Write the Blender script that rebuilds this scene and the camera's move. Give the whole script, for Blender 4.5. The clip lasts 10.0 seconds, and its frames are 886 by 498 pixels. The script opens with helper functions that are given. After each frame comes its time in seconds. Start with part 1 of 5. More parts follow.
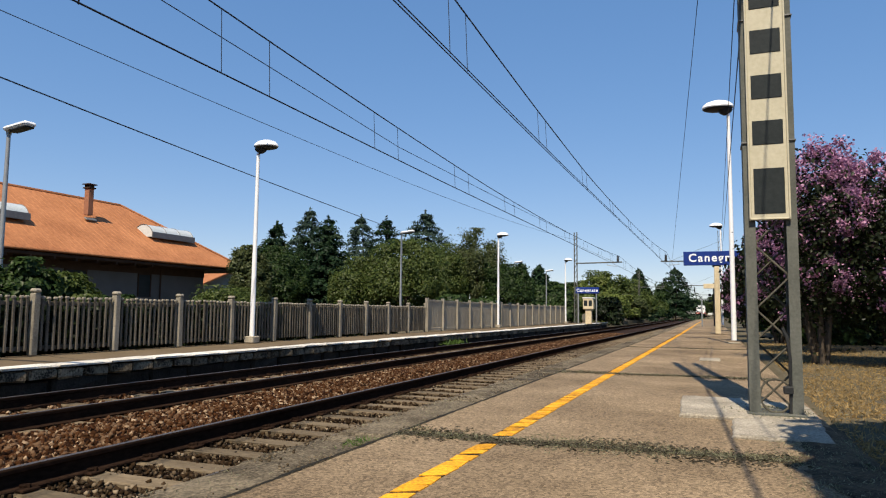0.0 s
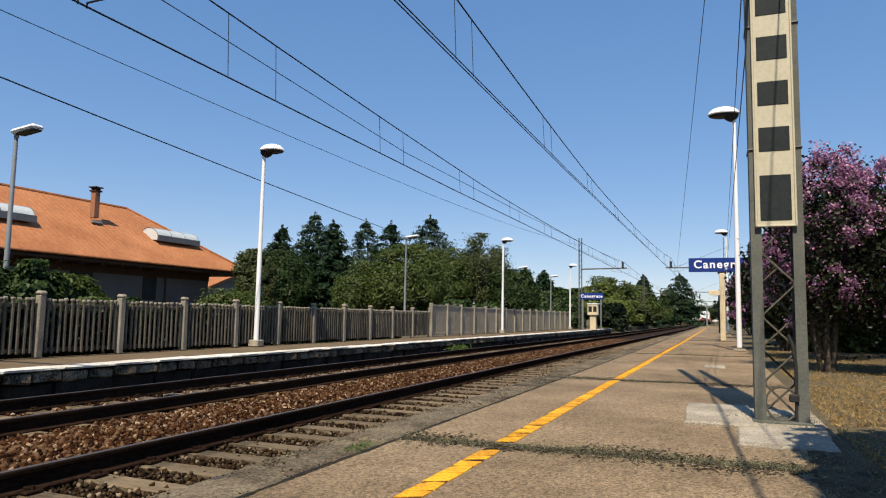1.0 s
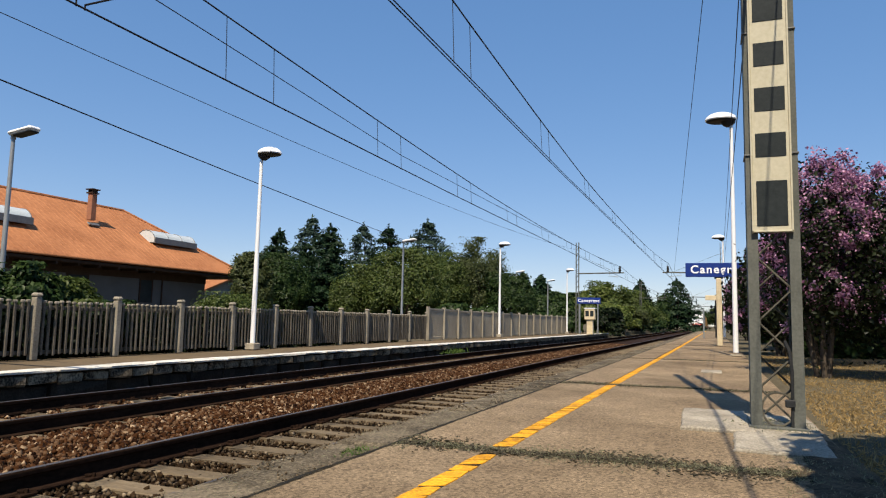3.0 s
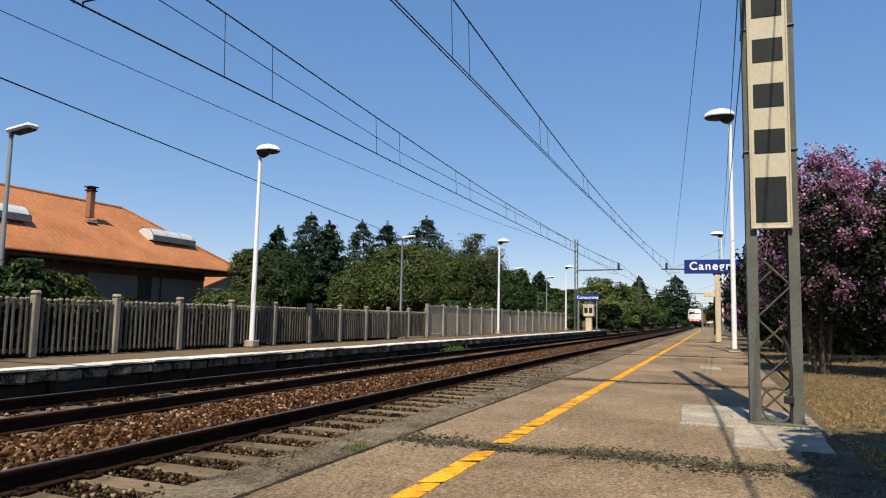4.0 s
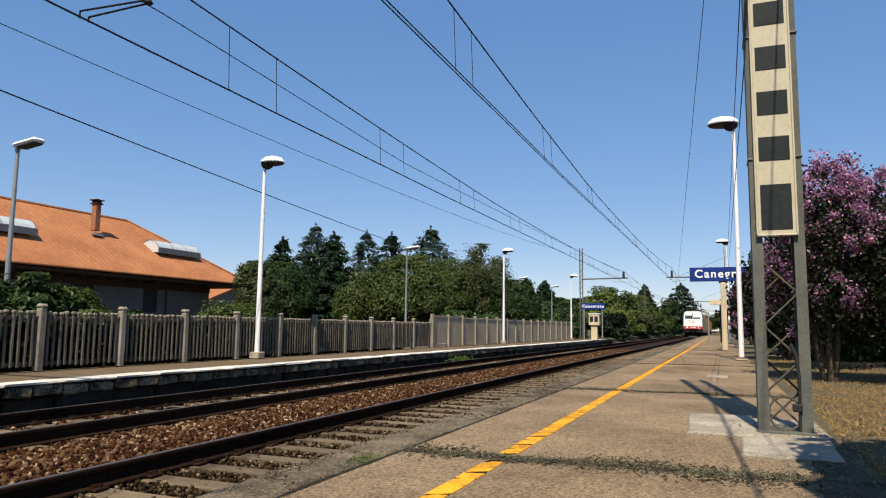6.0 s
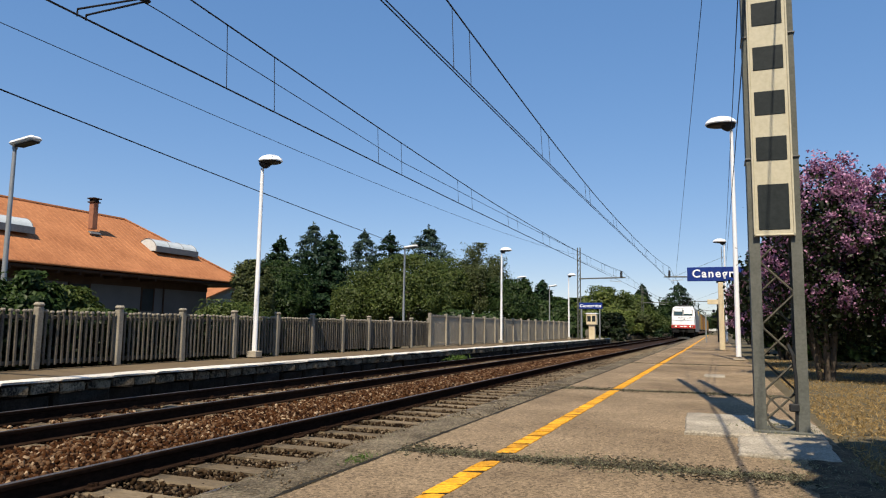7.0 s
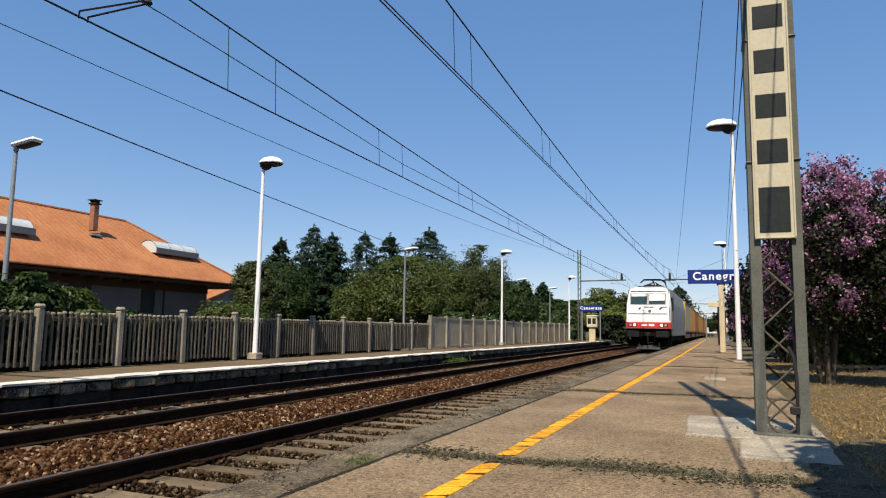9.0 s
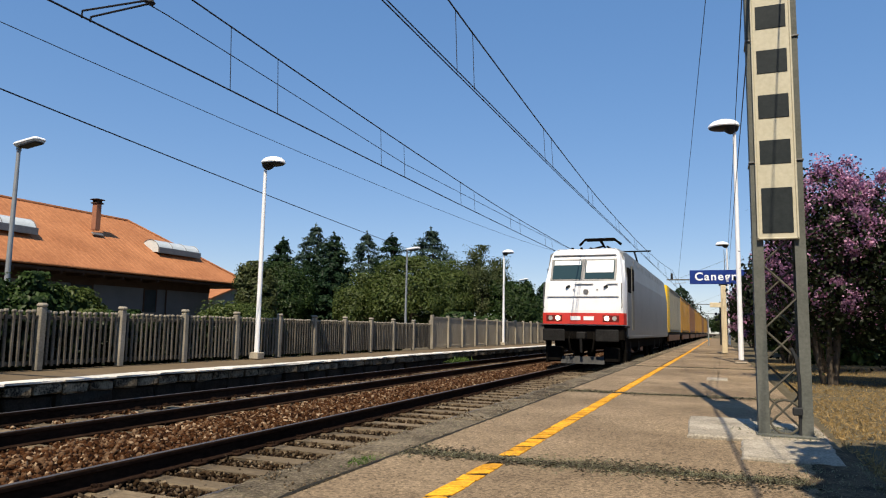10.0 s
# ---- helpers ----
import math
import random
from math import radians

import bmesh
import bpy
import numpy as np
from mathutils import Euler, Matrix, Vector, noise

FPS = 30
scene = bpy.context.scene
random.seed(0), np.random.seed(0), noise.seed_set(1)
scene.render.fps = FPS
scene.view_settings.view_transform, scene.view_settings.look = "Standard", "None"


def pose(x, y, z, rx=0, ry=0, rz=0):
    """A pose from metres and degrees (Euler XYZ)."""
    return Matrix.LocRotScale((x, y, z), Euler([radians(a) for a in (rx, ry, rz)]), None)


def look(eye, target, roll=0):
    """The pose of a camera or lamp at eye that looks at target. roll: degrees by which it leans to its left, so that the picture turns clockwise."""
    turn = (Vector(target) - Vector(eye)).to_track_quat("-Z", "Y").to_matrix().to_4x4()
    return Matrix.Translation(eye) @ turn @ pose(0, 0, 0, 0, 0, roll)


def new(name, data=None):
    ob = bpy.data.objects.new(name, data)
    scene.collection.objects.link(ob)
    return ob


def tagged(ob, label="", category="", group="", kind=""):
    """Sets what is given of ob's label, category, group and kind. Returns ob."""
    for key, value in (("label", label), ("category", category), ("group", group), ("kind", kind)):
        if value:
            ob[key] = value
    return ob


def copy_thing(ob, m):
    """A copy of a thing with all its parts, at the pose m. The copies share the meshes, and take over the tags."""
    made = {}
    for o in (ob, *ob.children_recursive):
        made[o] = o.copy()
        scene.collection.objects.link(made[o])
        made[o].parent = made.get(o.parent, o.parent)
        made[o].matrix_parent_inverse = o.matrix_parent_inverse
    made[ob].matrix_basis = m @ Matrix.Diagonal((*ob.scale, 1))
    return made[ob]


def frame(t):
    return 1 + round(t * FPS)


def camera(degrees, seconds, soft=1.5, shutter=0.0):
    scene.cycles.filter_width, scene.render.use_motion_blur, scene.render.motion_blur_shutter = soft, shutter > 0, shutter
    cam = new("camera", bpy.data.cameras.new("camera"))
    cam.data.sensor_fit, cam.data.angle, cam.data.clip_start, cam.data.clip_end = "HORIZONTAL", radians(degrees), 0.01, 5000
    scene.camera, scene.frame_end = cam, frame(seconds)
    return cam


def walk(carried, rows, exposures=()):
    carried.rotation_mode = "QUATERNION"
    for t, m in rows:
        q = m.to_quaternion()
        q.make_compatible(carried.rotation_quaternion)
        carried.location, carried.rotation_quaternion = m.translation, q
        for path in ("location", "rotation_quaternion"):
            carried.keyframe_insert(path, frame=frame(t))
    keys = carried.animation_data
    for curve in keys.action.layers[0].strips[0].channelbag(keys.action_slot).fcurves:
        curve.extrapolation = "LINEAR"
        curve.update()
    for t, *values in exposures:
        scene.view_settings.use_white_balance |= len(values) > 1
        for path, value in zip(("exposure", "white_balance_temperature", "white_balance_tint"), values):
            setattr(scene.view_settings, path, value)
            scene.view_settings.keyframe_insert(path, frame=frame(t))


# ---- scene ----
EYE = Vector((0.0, 0.0, 0.80))
# seconds, turn to the left of the track, tilt upwards, lean, drift of the eye
PATH = [
    (0.0, 21.344, 5.188, 0.632, 0.003, -0.003, -0.001), (0.5, 21.519, 5.354, 0.915, 0.002, 0.003, -0.001),
    (1.0, 21.733, 5.589, 1.027, 0.0, 0.0, 0.0), (1.5, 21.795, 5.817, 0.929, 0.001, -0.003, 0.003),
    (2.0, 21.806, 5.954, 1.115, 0.001, 0.0, 0.002), (2.5, 21.612, 5.986, 1.274, 0.002, 0.003, 0.002),
    (4.0, 21.41, 5.663, 1.18, -0.001, 0.001, 0.0), (4.5, 21.872, 5.78, 0.73, -0.005, -0.001, 0.002),
    (5.0, 22.101, 6.125, 0.772, -0.002, -0.006, 0.002), (5.5, 21.953, 6.495, 0.727, -0.005, -0.004, 0.002),
    (7.0, 21.617, 6.424, 0.825, -0.003, 0.001, 0.002), (7.5, 21.788, 6.458, 0.89, -0.004, -0.004, 0.002),
    (8.0, 21.852, 6.522, 0.887, -0.006, -0.005, 0.002), (8.5, 21.784, 6.603, 0.905, -0.006, -0.005, 0.001),
    (9.0, 21.651, 6.6, 0.922, -0.007, -0.006, 0.002), (9.5, 21.63, 6.737, 0.887, -0.009, -0.005, 0.006),
    (10.0, 21.801, 6.59, 1.034, -0.01, -0.006, 0.004),
]


def eye_pose(turn, tilt, lean, dx, dy, dz):
    eye = EYE + Vector((dx, dy, dz))
    a, b = radians(turn), radians(tilt)
    way = Vector((-math.sin(a) * math.cos(b), math.cos(a) * math.cos(b), math.sin(b)))
    return look(eye, eye + way, lean)


cam = camera(65.58, 10.0, soft=1.15)
walk(cam, [(t, eye_pose(*r)) for t, *r in PATH], [(0.0, 0.42), (10.0, 0.42)])

# ---- light ----
SUN_HEIGHT, SUN_TURN = radians(54), math.pi - 0.15
SUN_WAY = Vector((math.sin(SUN_TURN) * math.cos(SUN_HEIGHT), math.cos(SUN_TURN) * math.cos(SUN_HEIGHT), math.sin(SUN_HEIGHT)))
world = bpy.data.worlds.new("sky")
scene.world = world
world.use_nodes = True
sky = world.node_tree.nodes.new("ShaderNodeTexSky")
sky.sky_type, sky.sun_disc, sky.sun_elevation, sky.sun_rotation = "NISHITA", False, SUN_HEIGHT, SUN_TURN
sky.altitude, sky.air_density, sky.dust_density, sky.ozone_density = 1000.0, 1.0, 0.1, 2.0
haze, tone = world.node_tree.nodes.new("ShaderNodeGamma"), world.node_tree.nodes.new("ShaderNodeHueSaturation")
haze.inputs["Gamma"].default_value, tone.inputs["Saturation"].default_value = 0.45, 1.85
tone.inputs["Value"].default_value = 1.48
world.node_tree.links.new(sky.outputs[0], haze.inputs[0])
world.node_tree.links.new(haze.outputs[0], tone.inputs["Color"])
cool = world.node_tree.nodes.new("ShaderNodeMix")
cool.data_type, cool.blend_type = "RGBA", "MULTIPLY"
cool.inputs["Factor"].default_value, cool.inputs["B"].default_value = 1.0, (0.99, 0.99, 1.13, 1)
world.node_tree.links.new(tone.outputs[0], cool.inputs["A"])
world.node_tree.links.new(cool.outputs["Result"], world.node_tree.nodes["Background"].inputs[0])
world.node_tree.nodes["Background"].inputs[1].default_value = 0.15
sun = new("sun", bpy.data.lights.new("sun", "SUN"))
sun.data.energy, sun.data.angle, sun.data.color = 5.0, radians(0.53), (1.0, 0.87, 0.68)
sun.matrix_world = look((0, 0, 40), Vector((0, 0, 40)) - SUN_WAY)


# ---- materials ----
def surf(name, a, b, rough=0.8, big=1.2, small=35.0, bump=0.3, metal=0.0, rand=0.0, mix=0.5, spec=0.15, stretch=(1, 1, 1), coat=0.0, depth=0.01, edge=0.14, speck=None):
    """Two tones mixed by coarse and fine noise, with a fine relief; rand: how much each object differs; speck: scale and strength of a stony grain."""
    m = bpy.data.materials.new(name)
    m.use_nodes = True
    n, l = m.node_tree.nodes, m.node_tree.links
    p = n["Principled BSDF"]
    tc, mp = n.new("ShaderNodeTexCoord"), n.new("ShaderNodeMapping")
    mp.inputs["Scale"].default_value = stretch
    l.new(tc.outputs["Object"], mp.inputs["Vector"])
    info = n.new("ShaderNodeObjectInfo")
    if rand:
        off = n.new("ShaderNodeVectorMath")
        off.operation = "SCALE"
        off.inputs[0].default_value = (17.0, 9.0, 5.0)
        l.new(info.outputs["Random"], off.inputs["Scale"])
        l.new(off.outputs[0], mp.inputs["Location"])
    n1, n2 = n.new("ShaderNodeTexNoise"), n.new("ShaderNodeTexNoise")
    for t, s, d in ((n1, big, 7), (n2, small, 5)):
        t.inputs["Scale"].default_value, t.inputs["Detail"].default_value, t.inputs["Roughness"].default_value = s, d, 0.65
        l.new(mp.outputs[0], t.inputs["Vector"])
    blend = n.new("ShaderNodeMix")
    blend.inputs["Factor"].default_value = mix
    l.new(n1.outputs["Fac"], blend.inputs["A"])
    l.new(n2.outputs["Fac"], blend.inputs["B"])
    ramp = n.new("ShaderNodeMapRange")
    ramp.inputs["From Min"].default_value, ramp.inputs["From Max"].default_value = 0.5 - edge, 0.5 + edge
    l.new(blend.outputs["Result"], ramp.inputs["Value"])
    col = n.new("ShaderNodeMix")
    col.data_type = "RGBA"
    col.inputs["A"].default_value, col.inputs["B"].default_value = (*a, 1), (*b, 1)
    l.new(ramp.outputs[0], col.inputs["Factor"])
    out = col.outputs["Result"]
    if speck:
        cell, sp, grain = n.new("ShaderNodeTexVoronoi"), n.new("ShaderNodeMapRange"), n.new("ShaderNodeHueSaturation")
        cell.inputs["Scale"].default_value = speck[0]
        l.new(mp.outputs[0], cell.inputs["Vector"])
        sp.inputs["From Min"].default_value, sp.inputs["From Max"].default_value = 0.15, 0.85
        sp.inputs["To Min"].default_value, sp.inputs["To Max"].default_value = 1 - speck[1], 1 + speck[1]
        l.new(cell.outputs["Color"], sp.inputs["Value"])
        l.new(sp.outputs[0], grain.inputs["Value"])
        l.new(out, grain.inputs["Color"])
        out = grain.outputs["Color"]
    if rand:
        hs, mr = n.new("ShaderNodeHueSaturation"), n.new("ShaderNodeMapRange")
        mr.inputs["To Min"].default_value, mr.inputs["To Max"].default_value = 1 - rand, 1 + rand
        l.new(info.outputs["Random"], mr.inputs["Value"])
        l.new(mr.outputs[0], hs.inputs["Value"])
        l.new(out, hs.inputs["Color"])
        out = hs.outputs["Color"]
    l.new(out, p.inputs["Base Color"])
    p.inputs["Roughness"].default_value, p.inputs["Metallic"].default_value = rough, metal
    p.inputs["Specular IOR Level"].default_value, p.inputs["Coat Weight"].default_value = spec, coat
    if bump:
        bp = n.new("ShaderNodeBump")
        bp.inputs["Strength"].default_value, bp.inputs["Distance"].default_value = bump, depth
        l.new(blend.outputs["Result"], bp.inputs["Height"])
        l.new(bp.outputs[0], p.inputs["Normal"])
    return m


def leafy(name, a, b, through_light=0.35):
    """Leaves: every one has its own tone between a and b, and lets some light through."""
    m = bpy.data.materials.new(name)
    m.use_nodes = True
    n, l = m.node_tree.nodes, m.node_tree.links
    n.remove(n["Principled BSDF"])
    geo, col = n.new("ShaderNodeNewGeometry"), n.new("ShaderNodeMix")
    col.data_type = "RGBA"
    col.inputs["A"].default_value, col.inputs["B"].default_value = (*a, 1), (*b, 1)
    l.new(geo.outputs["Random Per Island"], col.inputs["Factor"])
    d, t, g = (n.new(k) for k in ("ShaderNodeBsdfDiffuse", "ShaderNodeBsdfTranslucent", "ShaderNodeBsdfGlossy"))
    mx, mg = n.new("ShaderNodeMixShader"), n.new("ShaderNodeMixShader")
    l.new(col.outputs["Result"], d.inputs[0])
    l.new(col.outputs["Result"], t.inputs[0])
    g.inputs["Roughness"].default_value = 0.45
    mx.inputs[0].default_value, mg.inputs[0].default_value = through_light, 0.015
    l.new(d.outputs[0], mx.inputs[1])
    l.new(t.outputs[0], mx.inputs[2])
    l.new(mx.outputs[0], mg.inputs[1])
    l.new(g.outputs[0], mg.inputs[2])
    l.new(mg.outputs[0], n["Material Output"].inputs[0])
    return m


def stones(name, a, b, c, rough=0.9):
    """Loose stones: each island takes a tone of its own."""
    m = bpy.data.materials.new(name)
    m.use_nodes = True
    n, l = m.node_tree.nodes, m.node_tree.links
    p = n["Principled BSDF"]
    geo, ramp = n.new("ShaderNodeNewGeometry"), n.new("ShaderNodeValToRGB")
    e = ramp.color_ramp.elements
    e[0].color, e[1].color = (*a, 1), (*c, 1)
    e[1].position = 1.0
    mid = e.new(0.55)
    mid.color = (*b, 1)
    late = e.new(0.93)
    late.color = (*[0.75 * x + 0.25 * y for x, y in zip(b, c)], 1)
    l.new(geo.outputs["Random Per Island"], ramp.inputs[0])
    l.new(ramp.outputs[0], p.inputs["Base Color"])
    p.inputs["Roughness"].default_value, p.inputs["Specular IOR Level"].default_value = rough, 0.08
    return m


def glow(name, colour, strength):
    m = bpy.data.materials.new(name)
    m.use_nodes = True
    p = m.node_tree.nodes["Principled BSDF"]
    p.inputs["Base Color"].default_value = (*colour, 1)
    p.inputs["Emission Color"].default_value, p.inputs["Emission Strength"].default_value = (*colour, 1), strength
    return m


def glass(name, tint, rough=0.05):
    m = bpy.data.materials.new(name)
    m.use_nodes = True
    p = m.node_tree.nodes["Principled BSDF"]
    p.inputs["Base Color"].default_value, p.inputs["Roughness"].default_value = (*tint, 1), rough
    p.inputs["Specular IOR Level"].default_value, p.inputs["Coat Weight"].default_value = 0.5, 0.0
    return m


M = dict(
    earth=surf("earth", (0.0702, 0.0585, 0.0351), (0.1326, 0.1092, 0.0663), 0.95, 0.4, 9, 0.6, depth=0.03),
    asphalt=surf("asphalt", (0.118, 0.084, 0.05), (0.295, 0.22, 0.138), 0.9, 0.55, 150, 0.12, mix=0.5, depth=0.003, edge=0.1, speck=(75, 0.45)),
    crack=surf("crack", (0.006, 0.006, 0.005), (0.03, 0.026, 0.018), 0.95, 8, 60, 0.6),
    far_paving=surf("far_paving", (0.1, 0.074, 0.044), (0.175, 0.132, 0.082), 0.9, 0.7, 40, 0.4),
    coping=surf("coping", (0.026, 0.02, 0.012), (0.2, 0.163, 0.11), 0.92, 2.0, 60, 0.9, rand=0.12, depth=0.015, edge=0.085, mix=0.45, speck=(60, 0.35)),
    slab=surf("slab", (0.18, 0.157, 0.118), (0.42, 0.375, 0.3), 0.9, 2.5, 60, 0.5, edge=0.11, speck=(80, 0.15)),
    yellow=surf("yellow", (0.42, 0.19, 0.014), (0.82, 0.4, 0.02), 0.7, 6, 55, 0.3, rand=0.14, mix=0.55, edge=0.09, speck=(70, 0.12)),
    joint=surf("joint", (0.012, 0.0115, 0.008), (0.11, 0.092, 0.062), 0.95, 9, 50, 0.8, depth=0.02),
    white_edge=surf("white_edge", (0.42, 0.39, 0.33), (0.82, 0.79, 0.72), 0.75, 2.5, 40, 0.3, rand=0.08, edge=0.12),
    edge_course=surf("edge_course", (0.022, 0.017, 0.011), (0.27, 0.22, 0.15), 0.92, 3.5, 30, 0.8, rand=0.35, depth=0.015, edge=0.075),
    line_wear=surf("line_wear", (0.012, 0.008, 0.004), (0.06, 0.036, 0.014), 0.92, 5, 60, 0.4),
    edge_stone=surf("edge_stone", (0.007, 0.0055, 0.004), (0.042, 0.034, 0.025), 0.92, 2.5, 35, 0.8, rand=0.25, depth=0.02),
    ballast_bed=surf("ballast_bed", (0.008, 0.0045, 0.003), (0.04, 0.02, 0.011), 0.95, 2.5, 22, 1.0, mix=0.75, depth=0.05),
    ballast=stones("ballast", (0.007, 0.0024, 0.0009), (0.057, 0.0225, 0.0075), (0.36, 0.26, 0.165)),
    pale_ballast=stones("pale_ballast", (0.006, 0.0036, 0.0018), (0.036, 0.021, 0.0098), (0.27, 0.21, 0.14)),
    edge_grit=stones("edge_grit", (0.03, 0.021, 0.012), (0.13, 0.098, 0.062), (0.45, 0.38, 0.28)),
    sleeper=surf("sleeper", (0.075, 0.055, 0.033), (0.22, 0.17, 0.108), 0.9, 1.6, 28, 0.9, rand=0.18, stretch=(0.4, 3, 3), depth=0.012),
    rail=surf("rail", (0.012, 0.0075, 0.0055), (0.042, 0.0245, 0.0165), 0.85, 2.0, 40, 0.4, spec=0.0, stretch=(1, 0.3, 1)),
    rail_top=surf("rail_top", (0.06, 0.052, 0.047), (0.13, 0.115, 0.105), 0.5, 2.0, 40, 0.1, metal=0.4, stretch=(1, 0.1, 1)),
    concrete=surf("concrete", (0.15, 0.134, 0.102), (0.31, 0.28, 0.225), 0.92, 1.8, 30, 0.6, rand=0.12, depth=0.012),
    picket=surf("picket", (0.058, 0.05, 0.038), (0.158, 0.139, 0.11), 0.94, 1.8, 30, 0.6, rand=0.25, depth=0.012),
    green_weed=leafy("green_weed", (0.039, 0.078, 0.0156), (0.1092, 0.1716, 0.039), 0.3),
    wall_panel=surf("wall_panel", (0.235, 0.2, 0.145), (0.36, 0.315, 0.235), 0.92, 1.2, 30, 0.5, rand=0.1),
    white_metal=surf("white_metal", (0.70, 0.71, 0.72), (0.84, 0.84, 0.84), 0.4, 2, 30, 0.05, spec=0.4),
    galvanised=surf("galvanised", (0.234, 0.2496, 0.2652), (0.3276, 0.3432, 0.351), 0.5, 3, 40, 0.1, metal=0.4),
    dark_metal=surf("dark_metal", (0.0156, 0.01716, 0.0195), (0.039, 0.039, 0.039), 0.5, 3, 40, 0.1),
    mast_grey=surf("mast_grey", (0.075, 0.08, 0.07), (0.142, 0.146, 0.13), 0.7, 4, 45, 0.25, metal=0.1),
    lattice=surf("lattice", (0.05, 0.047, 0.038), (0.125, 0.117, 0.092), 0.75, 4, 45, 0.25),
    cream=surf("cream", (0.42, 0.385, 0.28), (0.53, 0.495, 0.375), 0.6, 1.5, 30, 0.08),
    panel_dark=surf("panel_dark", (0.012, 0.0165, 0.018), (0.026, 0.032, 0.034), 0.55, 2, 30, 0.1),
    sign_blue=surf("sign_blue", (0.004, 0.02, 0.15), (0.007, 0.032, 0.2), 0.4, 2, 30, 0.03, spec=0.4),
    sign_white=surf("sign_white", (0.78, 0.78, 0.78), (0.85, 0.85, 0.85), 0.45, 2, 30, 0.0, spec=0.4),
    post_cream=surf("post_cream", (0.45, 0.36, 0.22), (0.68, 0.58, 0.40), 0.8, 1.5, 25, 0.2),
    roof=surf("roof", (0.27, 0.107, 0.046), (0.43, 0.185, 0.083), 0.88, 0.35, 5, 0.25, depth=0.03, edge=0.12, speck=(3.0, 0.03)),
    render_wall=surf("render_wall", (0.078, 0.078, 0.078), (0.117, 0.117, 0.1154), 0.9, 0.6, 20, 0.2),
    pale_render=surf("pale_render", (0.27, 0.26, 0.22), (0.38, 0.37, 0.32), 0.9, 0.6, 20, 0.2),
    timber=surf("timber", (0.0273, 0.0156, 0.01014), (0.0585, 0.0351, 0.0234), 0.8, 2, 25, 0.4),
    brick_red=surf("brick_red", (0.2184, 0.0936, 0.0546), (0.3276, 0.156, 0.0936), 0.9, 3, 30, 0.5),
    skylight=surf("skylight", (0.42, 0.46, 0.46), (0.6, 0.63, 0.62), 0.22, 1, 12, 0.1, spec=0.8),
    bark=surf("bark", (0.039, 0.0312, 0.0234), (0.1014, 0.0819, 0.0624), 0.95, 3, 25, 0.8, stretch=(1, 1, 0.3)),
    fir=leafy("fir", (0.0078, 0.02028, 0.00936), (0.0273, 0.0546, 0.0234), 0.2),
    fir_blue=leafy("fir_blue", (0.022, 0.043, 0.031), (0.064, 0.1, 0.074), 0.2),
    leaf=leafy("leaf", (0.038, 0.062, 0.013), (0.1, 0.128, 0.034)),
    leaf_dark=leafy("leaf_dark", (0.0117, 0.02808, 0.0078), (0.050, 0.085, 0.022)),
    leaf_bright=leafy("leaf_bright", (0.05, 0.08, 0.014), (0.17, 0.2, 0.055)),
    leaf_olive=leafy("leaf_olive", (0.032, 0.048, 0.015), (0.098, 0.115, 0.043)),
    soil=surf("soil", (0.018, 0.013, 0.008), (0.15, 0.11, 0.066), 0.95, 3.0, 40, 0.9, depth=0.02, edge=0.12),
    leaf_bush_shade=leafy("leaf_bush_shade", (0.004, 0.008, 0.0035), (0.024, 0.032, 0.011), 0.25),
    leaf_ivy=leafy("leaf_ivy", (0.00468, 0.00936, 0.00312), (0.01716, 0.02652, 0.00936), 0.15),
    blossom=leafy("blossom", (0.17, 0.055, 0.14), (0.62, 0.36, 0.52), 0.3),
    dry_grass=leafy("dry_grass", (0.19, 0.12, 0.043), (0.48, 0.335, 0.14), 0.3),
    weed=leafy("weed", (0.085, 0.092, 0.045), (0.36, 0.35, 0.225), 0.3),
    wire=surf("wire", (0.0156, 0.0156, 0.0195), (0.0351, 0.0351, 0.039), 0.6, 3, 30, 0.0, metal=0.3),
    loco_white=surf("loco_white", (0.74, 0.74, 0.73), (0.84, 0.84, 0.83), 0.35, 0.8, 14, 0.02, coat=0.3, spec=0.4),
    loco_grey=surf("loco_grey", (0.15, 0.154, 0.15), (0.215, 0.219, 0.211), 0.5, 0.6, 10, 0.04, spec=0.3),
    loco_red=surf("loco_red", (0.44, 0.024, 0.016), (0.56, 0.042, 0.027), 0.4, 1, 14, 0.02, coat=0.2, spec=0.4),
    lamp_red=surf("lamp_red", (0.1, 0.012, 0.01), (0.17, 0.024, 0.018), 0.5, 2, 20, 0.05),
    under=surf("under", (0.003, 0.0028, 0.0026), (0.011, 0.0095, 0.008), 0.8, 3, 25, 0.3, spec=0.02),
    buffer_grey=surf("buffer_grey", (0.01, 0.01, 0.0098), (0.028, 0.027, 0.026), 0.75, 3, 25, 0.2, spec=0.03),
    steel=surf("steel", (0.1248, 0.1248, 0.1248), (0.2028, 0.2028, 0.1989), 0.5, 3, 25, 0.1, metal=0.4),
    plough_grey=surf("plough_grey", (0.036, 0.036, 0.036), (0.075, 0.075, 0.072), 0.8, 3, 25, 0.1, spec=0.05),
    wind_glass=glass("wind_glass", (0.022, 0.045, 0.05), 0.08),
    blind=surf("blind", (0.70, 0.70, 0.68), (0.8, 0.8, 0.78), 0.6, 2, 20, 0.02),
    container_yellow=surf("container_yellow", (0.66, 0.40, 0.01), (0.82, 0.55, 0.03), 0.5, 1, 14, 0.1),
    container_grey=surf("container_grey", (0.14, 0.135, 0.108), (0.21, 0.2, 0.165), 0.6, 0.7, 14, 0.1),
